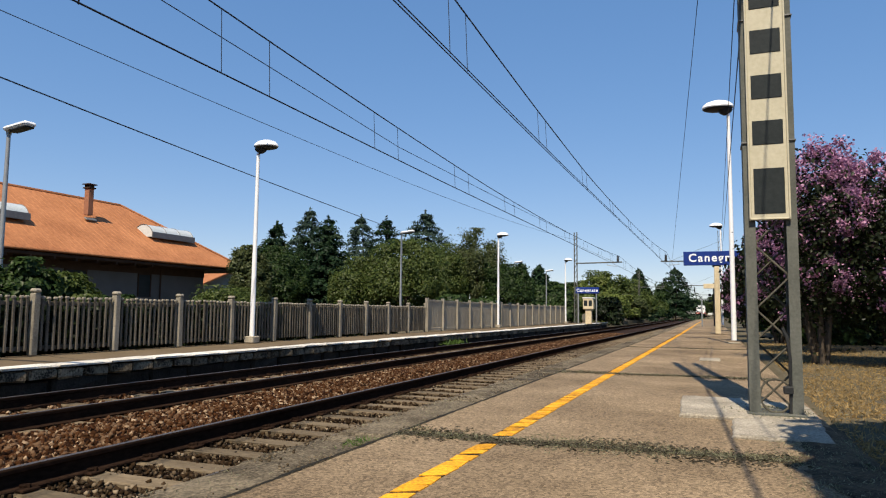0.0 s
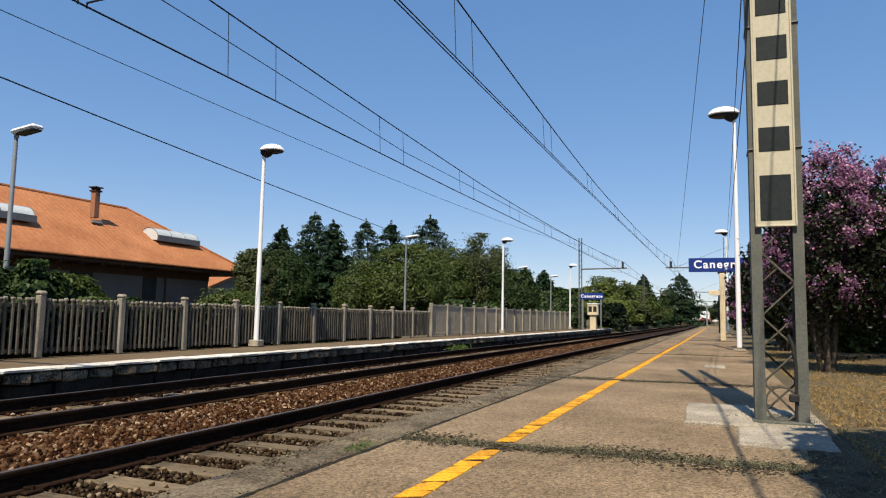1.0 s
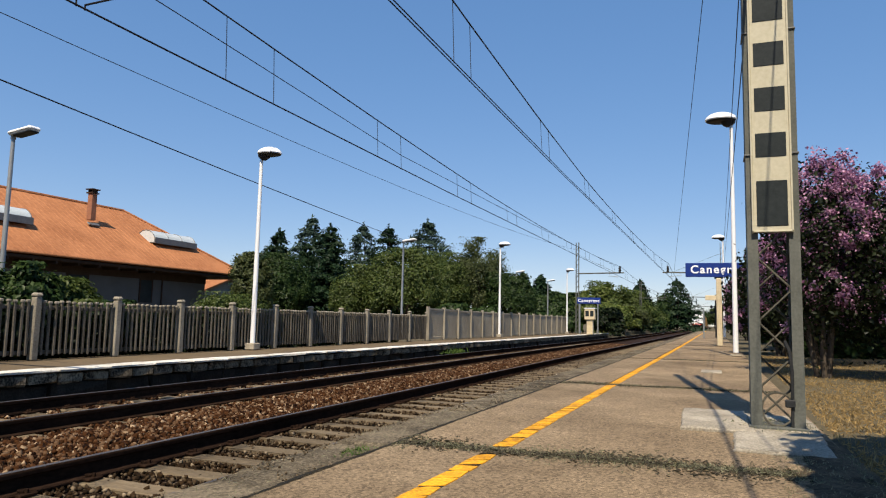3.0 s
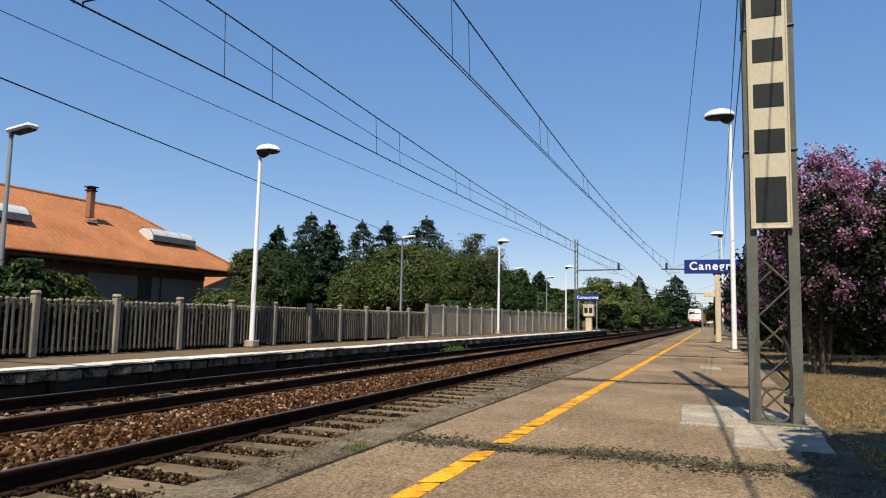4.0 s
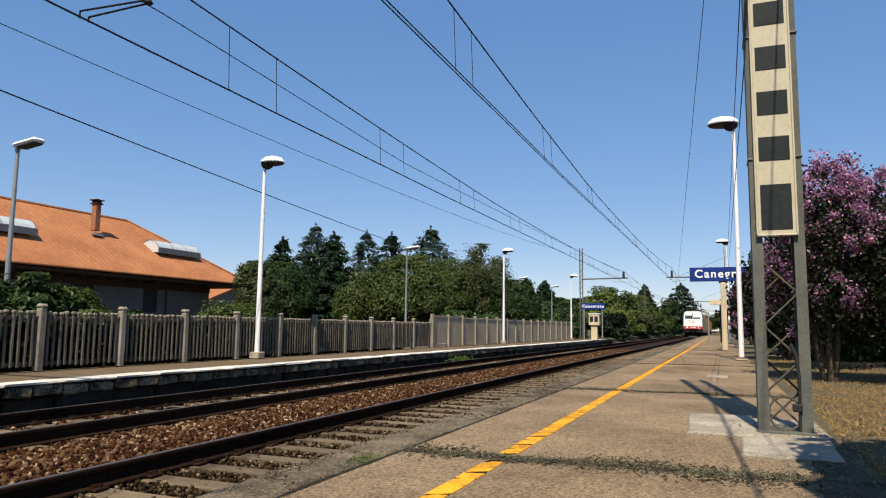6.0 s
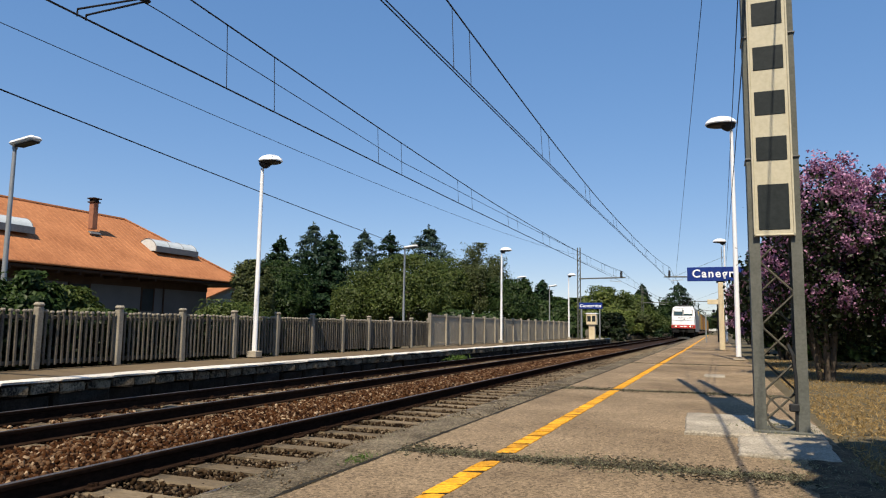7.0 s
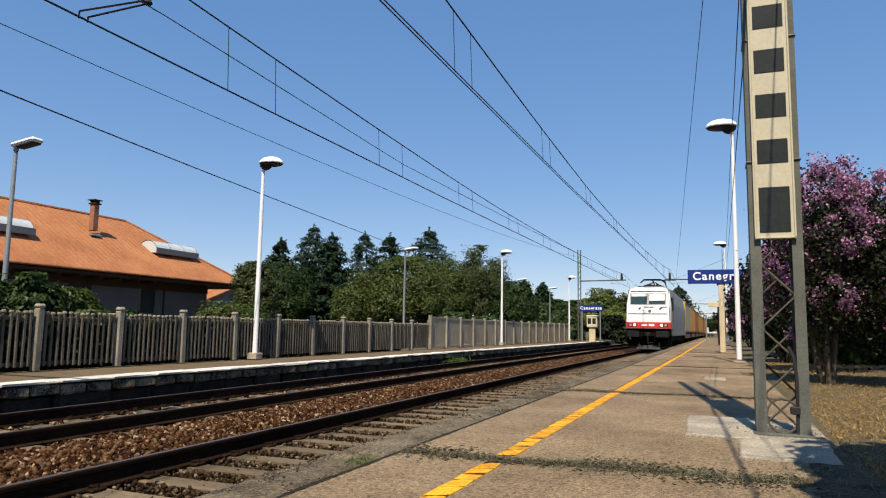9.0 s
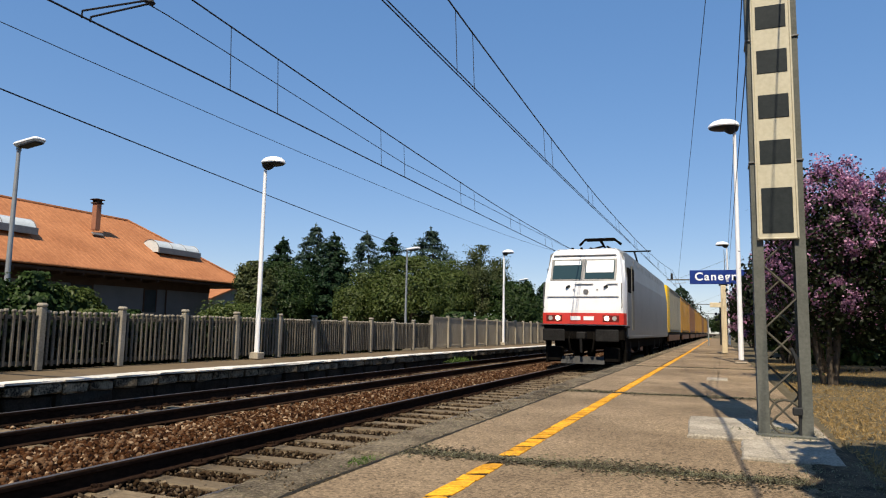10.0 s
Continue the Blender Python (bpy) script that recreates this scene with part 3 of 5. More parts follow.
def swung(shape, y0, y1):
    """A straight cross-section run bent along the line."""
    n = len(shape)
    ys = [y0] + [25 + 12 * k for k in range(int((y1 - 25) / 12))] + [y1]
    v = [(x + bend(y), y, z) for y in ys for x, z in shape]
    f = [(j * n + i, j * n + (i + 1) % n, (j + 1) * n + (i + 1) % n, (j + 1) * n + i) for j in range(len(ys) - 1) for i in range(n)]
    return Shape().add(v, f + [tuple(range(n))[::-1], tuple(range(len(v) - n, len(v)))])


def build_tracks():
    rng = np.random.default_rng(3)
    ran = random.Random(5)
    bed = grid_sheet(-9.35, -2.25, -8, 72, 40, 400, lambda x, y: BED - 0.045 + 0.03 * noise.noise((x * 1.3, y * 1.3, 2)) + 0.05 * math.exp(-((x + 6.07) / 0.7) ** 2))
    bed.add([(-9.35, 72, BED - 0.04), (-2.25, 72, BED - 0.04), (-2.25, 900, BED - 0.04), (-9.35, 900, BED - 0.04)], [(0, 1, 2, 3)])
    tagged(part("ballast_bed", bed, "ballast_bed"), "rust-brown ballast bed under both tracks", "ballast", kind="structure")
    sleepers = []
    for k in range(5):
        q = Shape().box((0, 0, -0.075), (2.5, 0.24, 0.15), 0.015)
        q.v = [(a + ran.uniform(-0.03, 0.03), b + ran.uniform(-0.010, 0.010), c + ran.uniform(-0.008, 0.004)) for a, b, c in q.v]
        sleepers.append(q.mesh("sleeper", "sleeper"))
    clip = Shape().box((0, 0, 0.012), (0.09, 0.15, 0.024), 0.006).rod((0.01, 0, 0.02), (0.01, 0, 0.055), 0.016, n=6).box((-0.03, 0, 0.034), (0.07, 0.05, 0.02), 0.005).mesh("rail_clip", "rail")
    for axis, label in ((AXIS_NEAR, "near"), (AXIS_FAR, "far")):
        t = thing("railway_track", (axis, 0, 0), "railway track of rusty steel rails on weathered timber sleepers", "track", kind="structure", group="railway tracks")
        for side in (-1, 1):
            part("rail", swung([(a - axis, b) for a, b in rail_outline(axis + side * 0.7525)], -40, 420), "rail", t, "rusty steel rail")
            part("rail_head", swung([(side * 0.7525 + a, RAIL_TOP + b) for a, b in ((-0.026, -0.001), (0.026, -0.001), (0.026, 0.003), (-0.026, 0.003))], -40, 420), "rail_top", t, "bright worn running surface")
        y = -4.0
        while y < (64 if axis == AXIS_NEAR else 50):
            ob = part("sleeper", sleepers[ran.randrange(5)], "sleeper", t)
            ob.matrix_basis = pose(bend(y) + ran.uniform(-0.02, 0.02), y, BED + 0.012 + ran.uniform(-0.008, 0.004), 0, 0, ran.uniform(-0.8, 0.8))
            if axis == AXIS_NEAR and y < 24 or axis == AXIS_FAR and 2 < y < 18:
                for gx, flip in ((-0.7525 + 0.105, 0), (-0.7525 - 0.105, 180), (0.7525 - 0.105, 180)):
                    ob = part("rail_clip", clip, "rail", t)
                    ob.matrix_basis = pose(gx, y, BED + 0.014, 0, 0, flip)
            y += 0.6
    # loose stones
    def scatter(n, x0, x1, y0, y1, power=1.0):
        u = rng.random(n) ** power
        return rng.uniform(x0, x1, n), y0 + (y1 - y0) * u
    def bare(x, y):
        """Where no sleeper lies."""
        k = np.abs((y + 4.0) / 0.6 - np.round((y + 4.0) / 0.6)) * 0.6 > 0.135
        on = (np.abs(x - AXIS_NEAR) < 1.25) | (np.abs(x - AXIS_FAR) < 1.25)
        return k | ~on | (rng.random(len(x)) < 0.05)
    x, y = scatter(62000, -6.95, -5.0, 1.5, 48, 1.7)
    z = BED - 0.01 + 0.05 * np.exp(-((x + 6.07) / 0.7) ** 2) + rng.uniform(-0.02, 0.03, len(x))
    k = bare(x, y)
    whole("ballast_stones", pebbles("ballast_stones", np.stack([x, y, z], 1)[k], 0.030, "ballast", rng), "ballast", "rust-brown broken ballast stones between the tracks", "ballast", kind="stuff")
    x, y = scatter(36000, -4.95, -2.35, 1.2, 34, 1.7)
    z = BED - 0.015 + rng.uniform(-0.02, 0.022, len(x))
    k = bare(x, y)
    whole("ballast_stones", pebbles("ballast_stones", np.stack([x, y, z], 1)[k], 0.023, "pale_ballast", rng), "pale_ballast", "dusty brown ballast stones between the sleepers of the near track", "ballast", kind="stuff")
    x, y = scatter(3000, -2.62, -2.36, 1.5, 34, 1.5)
    z = BED + 0.005 + 0.12 * rng.random(len(x)) * np.clip((x + 2.62) / 0.26, 0, 1)
    whole("edge_rubble", pebbles("edge_rubble", np.stack([x, y, z], 1), 0.02, "pale_ballast", rng), "pale_ballast", "crumbled stone and grit along the platform edge", "rubble", kind="stuff")
    x, y = scatter(3600, EDGE_NEAR + 0.03, EDGE_NEAR + 0.44, 1.5, 30, 1.5)
    k = np.array([noise.noise((a * 4, b * 1.7, 6)) + 0.5 * noise.noise((a * 11, b * 7, 2)) > 0.14 for a, b in zip(x, y)])
    whole("edge_rubble", pebbles("edge_rubble", np.stack([x, y, np.full(len(x), -0.012)], 1)[k], 0.0075, "edge_grit", rng), "edge_grit", "grit and crumbs of stone on the platform edging", "rubble", kind="stuff")
    x, y = scatter(22000, -9.3, -6.95, 3.0, 40, 1.5)
    z = BED - 0.015 + rng.uniform(-0.02, 0.02, len(x))
    k = bare(x, y)
    whole("ballast_stones", pebbles("ballast_stones", np.stack([x, y, z], 1)[k], 0.030, "ballast", rng), "ballast", "dark rusty ballast stones of the far track", "ballast", kind="stuff")


# ---- fence of the far platform ----
FENCE_X, FENCE_Y, FENCE_STEP = -11.70, 9.17, 1.877


def build_fence():
    ran = random.Random(11)
    fence = thing("fence", (FENCE_X, 0, FAR_TOP), "grey precast concrete picket fence with square posts", "fence")
    post = Shape().box((0, 0, 0.58), (0.135, 0.135, 1.16), 0.015).box((0, 0, 1.20), (0.165, 0.165, 0.09), 0.035).mesh("fence_post", "concrete")
    slat = Shape().box((0, 0, 0.57), (0.045, 0.052, 0.98), 0.008).mesh("picket", "picket")
    # caps in the posts' paler concrete: sunlight on the picket tops, put into colour
    cap = Shape().box((0, 0, 1.075), (0.06, 0.088, 0.06), 0.018).mesh("picket_cap", "concrete")
    for i in range(-8, 11):
        y = FENCE_Y + i * FENCE_STEP
        ob = part("fence_post", post, "concrete", fence)
        ob.matrix_basis = pose(0, y, 0, ran.uniform(-0.6, 0.6), ran.uniform(-0.8, 0.8), 0)
        if i == 10:
            break
        for z in (0.14, 0.97):
            part("fence_rail", Shape().box((-0.05, y + FENCE_STEP / 2, z), (0.05, FENCE_STEP - 0.13, 0.075), 0.01), "picket", fence)
        for j in range(13):
            ob = part("picket", slat, "picket", fence)
            part("picket_cap", cap, "concrete", ob)
            ob.matrix_basis = pose(0.01 + ran.uniform(-0.006, 0.006), y + 0.155 + j * 0.1307, ran.uniform(-0.012, 0.012), ran.uniform(-0.8, 0.8), ran.uniform(-0.5, 0.5), 0)
    wall = thing("panel_wall", (FENCE_X + 0.05, 0, FAR_TOP), "taller grey concrete panel wall with narrow posts", "wall")
    post = Shape().box((0.03, 0, 0.74), (0.15, 0.12, 1.48), 0.012).mesh("wall_post", "concrete")
    leaf = Shape()
    for j in range(9):
        leaf.box((0, -0.80 + j * 0.2, 0.69), (0.05, 0.192, 1.26), 0.008)
    leaf.box((0.0, 0, 1.36), (0.09, 1.8, 0.09), 0.01)
    leaf.box((0.0, 0, 0.10), (0.08, 1.8, 0.12), 0.01)
    leaf = leaf.mesh("wall_panel", "wall_panel")
    for i in range(17):
        y = 27.9 + i * 1.9
        ob = part("wall_post", post, "concrete", wall)
        ob.matrix_basis = pose(0, y, 0, ran.uniform(-0.4, 0.4), 0, 0)
        if i < 16:
            ob = part("wall_panel", leaf, "wall_panel", wall)
            ob.matrix_basis = pose(0, y + 0.95, ran.uniform(-0.02, 0.02))


# ---- lamps, masts and signs ----
def build_platform_lamps():
    def lamp(height, size, base):
        t = thing("platform_lamp", (0, 0, 0), "white platform lamp post with a domed head", "lamp post", "platform lamps")
        part("base", Shape().box((0, 0, base / 2), (0.30, 0.30, base), 0.02), "slab", t, "small concrete plinth")
        part("pole", Shape().rod((0, 0, 0.1), (0, 0, height * 0.45), 0.070, 0.062, 14).rod((0, 0, height * 0.45), (0, 0, height - 0.2), 0.060, 0.045, 14), "white_metal", t, "", True)
        head = thing("head", (0, 0, 0), "", "")
        head.parent = t
        for k in ("label", "category"):
            if k in head:
                del head[k]
        s, off = size, 0.12 * size + 0.16
        part("shade", Shape().lathe((off, 0, height), [(0.44 * s, -0.06 * s), (0.46 * s, -0.03 * s), (0.43 * s, 0.05 * s), (0.33 * s, 0.13 * s), (0.18 * s, 0.18 * s), (0.04 * s, 0.195 * s)], 22, 0.8), "white_metal", head, "white domed shade", True)
        part("underside", Shape().lathe((off, 0, height - 0.085 * s), [(0.30 * s, -0.03 * s), (0.41 * s, 0.0), (0.435 * s, 0.03 * s)], 22, 0.8), "dark_metal", head, "dark underside", True)
        part("housing", Shape().lathe((0.08, 0, height - 0.22 * s), [(0.06 * s, -0.05 * s), (0.14 * s, 0.0), (0.20 * s, 0.06 * s), (0.22 * s, 0.12 * s)], 16), "dark_metal", head, "dark lamp housing", True)
        return t
    a = lamp(5.38, 0.77, 0.18)
    a.matrix_basis = pose(-11.55, 15.5, FAR_TOP)
    for x, y, turn in ((-11.5, 38.3, 0), (-11.5, 58.0, 0)):
        copy_thing(a, pose(x, y, FAR_TOP, 0, 0, turn))
    b = lamp(6.64, 0.92, 0.05)
    b.matrix_basis = pose(0.55, 20.5, 0, 0, 0, 180)
    copy_thing(b, pose(0.64, 48.5, 0, 0, 0, 180))


def build_street_lamps():
    def lamp(height):
        t = thing("street_lamp", (0, 0, 0), "slim grey street lamp with a flat white head", "street lamp", "street lamps behind the fence")
        part("pole", Shape().rod((0, 0, 0), (0, 0, height - 0.05), 0.075, 0.045, 12), "galvanised", t, "", True)
        part("head", Shape().box((0.36, 0, height + 0.05), (0.80, 0.34, 0.12), 0.05, Matrix.Rotation(radians(-7), 3, "Y")), "white_metal", t, "flat white lamp head")
        part("lens", Shape().box((0.42, 0, height - 0.01), (0.60, 0.26, 0.06), 0.02, Matrix.Rotation(radians(-7), 3, "Y")), "dark_metal", t, "dark lens under the head")
        part("collar", Shape().rod((0, 0, height - 0.12), (0, 0, height + 0.02), 0.06, 0.06, 10), "galvanised", t, "", True)
        return t
    a = lamp(5.40)
    a.matrix_basis = pose(-16.0, 11.55, -0.28)
    for x, y in ((-16.0, 34.6), (-16.0, 58.2), (-16.0, 70.6)):
        copy_thing(a, pose(x, y, -0.28))


def build_near_mast():
    """Lattice mast of two channels, with a banded cream panel on its face."""
    mast = thing("catenary_mast", (0.455, 6.12, 0.0), "grey-green lattice steel mast with a banded cream panel", "mast")
    H = 8.2
    for side, base in ((-1, "channel"), (1, "channel")):
        x = side * 0.150
        q = Shape()
        u = [(side * 0.041, -0.11), (side * 0.041, 0.11), (-side * 0.039, 0.11), (-side * 0.039, 0.098), (side * 0.029, 0.098), (side * 0.029, -0.098), (-side * 0.039, -0.098), (-side * 0.039, -0.11)]
        q.add([(x + a, b, 0) for a, b in u] + [(x + a, b, H) for a, b in u], [(i, (i + 1) % 8, 8 + (i + 1) % 8, 8 + i) for i in range(8)] + [(0, 1, 2, 3, 4, 5, 6, 7), (8, 9, 10, 11, 12, 13, 14, 15)])
        part("channel", q, "mast_grey", mast)
    # zigzag of round bars on both faces
    step = 0.258
    for face, start in ((-0.085, 1), (0.085, -1)):
        for i in range(int(H / step)):
            z, sg = 0.07 + i * step, start if i % 2 else -start
            part("lattice_bar", Shape().pipe([(-0.118 * sg, face, z - 0.03), (-0.108 * sg, face, z + 0.02), (0.108 * sg, face, z + step - 0.02), (0.118 * sg, face, z + step + 0.03)], 0.0085), "lattice", mast)
    part("loop", Shape().pipe([Vector((0.115 * math.cos(a), -0.085, 0.17 + 0.13 * math.sin(a))) for a in np.linspace(0, 2 * math.pi, 17)], 0.009), "lattice", mast, "bent bar loop at the foot")
    for z in (2.19, 3.22, 4.2):
        for side in (-1, 1):
            part("band_clamp", Shape().box((side * 0.158, -0.005, z), (0.085, 0.236, 0.013), 0.003), "steel", mast, "pale steel clamp")
    panel = part("panel", Shape().box((-0.005, -0.135, 2.92), (0.272, 0.014, 2.72), 0.003), "cream", mast, "cream panel with dark squares")
    part("panel_frame", Shape().box((-0.148, -0.125, 2.92), (0.014, 0.05, 2.74), 0.003).box((0.138, -0.125, 2.92), (0.014, 0.05, 2.74), 0.003).box((-0.005, -0.125, 1.56), (0.30, 0.05, 0.014), 0.003), "cream", panel)
    z = 2.16
    part("dark_square", Shape().box((-0.005, -0.144, 1.785), (0.225, 0.006, 0.365), 0.002), "panel_dark", panel)
    while z < 4.2:
        part("dark_square", Shape().box((-0.005, -0.144, z + 0.10), (0.225, 0.006, 0.196), 0.002), "panel_dark", panel)
        z += 0.378
    part("conduit", Shape().pipe([(0.10, -0.10, -0.02), (0.105, -0.115, 0.45), (0.09, -0.11, 0.62), (0.06, -0.09, 0.7)], 0.013), "dark_metal", mast, "dark cable at the foot")
    part("junction_box", Shape().box((0.085, -0.115, 0.22), (0.07, 0.05, 0.06), 0.008), "dark_metal", mast)
    part("foot_plate", Shape().box((0, 0, 0.03), (0.42, 0.34, 0.02), 0.004), "mast_grey", mast)


def build_far_masts():
    def mast(reach, height):
        """reach: signed length of the arm over the track."""
        sg = 1 if reach > 0 else -1
        t = thing("catenary_mast", (0, 0, 0), "slim grey lattice catenary mast with a bracket arm", "mast", "distant catenary masts")
        q = Shape()
        for a in (-0.12, 0.12):
            for b in (-0.12, 0.12):
                q.box((a, b, height / 2), (0.05, 0.05, height))
        part("frame", q, "mast_grey", t)
        q = Shape()
        for i in range(int(height / 0.5)):
            z = 0.1 + i * 0.5
            for b in (-0.12, 0.12):
                q.rod((-0.12, b, z), (0.12, b, z + 0.45), 0.014, n=4)
                q.rod((b, -0.12, z + 0.45), (b, 0.12, z), 0.014, n=4)
        part("lattice", q, "mast_grey", t)
        part("bracket_arm", Shape().rod((0, 0, 5.56), (reach * 1.1, 0, 5.62), 0.06, n=8).rod((0, 0, 7.3), (reach * 0.92, 0, 5.62), 0.012, n=6), "mast_grey", t)
        part("insulator", Shape().lathe((reach, 0, 5.64), [(0.07, 0.0), (0.13, 0.06), (0.08, 0.13), (0.13, 0.2), (0.08, 0.28), (0.12, 0.36), (0.08, 0.44), (0.11, 0.5), (0.05, 0.56)], 10), "dark_metal", t, "dark ribbed insulator")
        part("steady_arm", Shape().pipe([(reach * 0.78, 0, 5.60), (reach * 0.74, 0, 5.34), (reach * 0.98, 0, 5.25)], 0.025), "galvanised", t)
        return t
    a = mast(3.75, 8.4)
    a.matrix_basis = pose(-11.45, 62.5, -0.28)
    for y in (118.0, 176.0, 234.0):
        copy_thing(a, pose(-11.45 + bend(y) - bend(62), y, -0.4))
    copy_thing(a, pose(-11.45, 4.4, -0.12))
    b = mast(-4.5, 8.2)
    b.matrix_basis = pose(0.75, 64.5, -0.12)
    for y in (120.0, 178.0, 236.0):
        copy_thing(b, pose(0.75, y, -0.12))


def letters(text, size, at, turn, mat, parent=None):
    c = bpy.data.curves.new("lettering", "FONT")
    c.body, c.size, c.extrude, c.align_x, c.align_y, c.offset, c.space_character = text, size, 0.006, "CENTER", "CENTER", size * 0.019, 1.2
    ob = new("lettering_source", c)
    me = bpy.data.meshes.new_from_object(ob.evaluated_get(bpy.context.evaluated_depsgraph_get()))
    bpy.data.objects.remove(ob)
    me.materials.clear()
    me.materials.append(M[mat])
    ob = new("lettering", me)
    ob.parent = parent
    ob.matrix_basis = pose(*at, 90, 0, turn)
    return ob


def build_signs():
    t = thing("station_sign", (0.22, 30.3, 0.0), "blue station name sign with white letters on a cream post", "sign")
    board = part("board", Shape().box((-0.02, 0, 3.10), (2.52, 0.06, 0.58), 0.012), "sign_blue", t, "blue enamel board")
    letters("Canegrate", 0.46, (0.06, -0.034, 3.11), 0, "sign_white", board)
    part("post", Shape().box((0, 0.03, 1.38), (0.21, 0.20, 2.76), 0.03), "post_cream", t, "cream concrete post")
    part("bracket", Shape().box((0, 0.06, 2.86), (0.34, 0.10, 0.26), 0.02), "dark_metal", t)
    f = thing("station_sign", (-9.75, 58.4, FAR_TOP), "blue station name sign on two grey posts", "sign")
    board = part("board", Shape().box((0, 0, 2.80), (1.95, 0.06, 0.52), 0.012), "sign_blue", f)
    letters("Canegrate", 0.36, (0.0, -0.034, 2.80), 0, "sign_white", board)
    for x in (-0.75, 0.75):
        part("post", Shape().rod((x, 0.04, 0), (x, 0.04, 2.6), 0.05, n=10), "galvanised", f)


def build_booth():
    t = thing("ticket_booth", (-9.45, 57.3, FAR_TOP), "cream metal booth with two dark windows", "booth")
    part("body", Shape().box((0, 0, 1.64), (0.84, 0.70, 0.90), 0.05).box((0, 0, 0.62), (0.50, 0.45, 1.24), 0.03), "post_cream", t)
    part("roof", Shape().box((0, 0, 2.13), (0.92, 0.78, 0.08), 0.02), "white_metal", t)
    for x in (-0.19, 0.19):
        part("window", Shape().box((x, -0.352, 1.70), (0.28, 0.02, 0.46), 0.01), "panel_dark", t)


# ---- overhead wires ----
def wire(pts, r, name, label, group=""):
    whole(name, Shape().pipe([Vector(p) for p in pts], r, 5), "wire", label, "wire", group)


def sag(p, q, drop, n=14):
    p, q = Vector(p), Vector(q)
    return [p.lerp(q, k / n) - Vector((0, 0, 4 * drop * (k / n) * (1 - k / n))) for k in range(n + 1)]


def build_wires():
    """Each track: contact wires held level by droppers from sagging carriers, mast to mast."""
    # x, contact height, radius of contact wire, carrier height at the near and far supports, sag, far support, first dropper, short and long dropper gaps
    for x, zc, rc, za, zb, drop, yb, first, short, far in ((-4.05, 5.16, 0.010, 6.5, 6.35, 0.76, 64.5, 4.0, 0.9, 5.6), (-7.92, 4.92, 0.015, 6.22, 5.88, 0.54, 62.5, 2.9, 1.42, 4.5)):
        t = thing("catenary", (0, 0, 0), "overhead electric wires of the track with droppers", "wire", "overhead wires", kind="structure")
        for dx in ((-0.03, 0.03) if x > -5 else (0,)):
            part("contact_wire", Shape().pipe([(x + dx + bend(y), y, zc) for y in (-6, 20, 40, yb, 120, 180, 300)], rc, 6), "wire", t)
        for a, b, ha, hb in ((-46.0, 6.6, za, za), (6.6, yb, za, zb), (yb, 120.0, zb, zb), (120.0, 178.0, zb, zb), (178.0, 236.0, zb, zb)):
            pts = [(px + bend(py), py, pz) for px, py, pz in sag((x - 0.05, a, ha), (x - 0.05, b, hb), drop, 24)]
            part("carrier_wire", Shape().pipe(pts, 0.015, 5), "wire", t)
            k = 0
            y = a + first
            while y < b and b < 130:
                u = (y - a) / (b - a)
                z = ha + (hb - ha) * u - 4 * drop * u * (1 - u)
                if y > 2:
                    part("dropper", Shape().rod((x + bend(y), y, zc), (x - 0.05 + bend(y), y, z), 0.007, n=4), "wire", t)
                y += (short, far)[k % 2]
                k += 1
    arm = thing("registration_arm", (0, 0, 0), "pair of dark steel arms holding the far contact wire", "bracket")
    for y, z in ((6.43, 5.01), (6.57, 4.985)):
        part("rod", Shape().pipe([(-7.92, y, 4.90), (-7.92, y, z - 0.01), (-6.86, y * 0.3 + 4.585, z)], 0.014), "wire", arm)
    part("insulator", Shape().lathe((-6.82, 6.54, 4.95), [(0.03, 0.0), (0.06, 0.03), (0.03, 0.07), (0.06, 0.11), (0.03, 0.15)], 8), "dark_metal", arm)
    part("stay", Shape().pipe([(-6.82, 6.54, 5.05), (-7.97, 6.6, 6.2)], 0.012), "wire", arm)
    wire([(-8.0, -8, 5.72), (-8.0, 8, 5.66), (-8.0, 17, 5.33), (-8.0, 30, 5.45), (-8.0, 62.5, 5.9)], 0.009, "second_carrier", "thin second carrier wire over the far track")
    wire([(-11.0, 4.4, 5.80)] + sag((-11.0, 6.1, 5.76), (-11.3, 62.5, 7.4), 0.5, 16), 0.008, "feeder_wire", "thin feeder wire along the far masts")
    wire([(-11.0, 4.4, 4.63)] + sag((-11.0, 6.2, 4.71), (-16.0, 34.6, 5.2), 0.06, 12), 0.014, "service_cable", "dark service cable from a mast to a street lamp")
    wire([(0.45, 6.1, 8.0), (-3.1, 62.0, 5.3)], 0.008, "guy_wire", "thin wire from the mast to a distant bracket")
    wire([(0.30, 6.1, 3.4), (0.75, 61.9, 4.6)], 0.006, "earth_wire", "thin wire running between the masts")
    wire([(0.32, 6.05, 4.0), (1.95, -24.0, 4.5)], 0.014, "supply_cable", "thick dark cable leaving the mast")
    wire([(0.60, 6.05, 4.6), (2.3, -24.0, 5.2)], 0.006, "supply_cable", "thick dark cable leaving the mast")
    wire([(0.30, 6.1, 4.3), (0.75, 61.9, 5.6)], 0.006, "earth_wire", "thin wire running between the masts")


build_ground()
build_near_platform()
build_far_platform()
build_fence()
build_platform_lamps()
build_street_lamps()
build_near_mast()
build_far_masts()
build_signs()
build_booth()
build_wires()


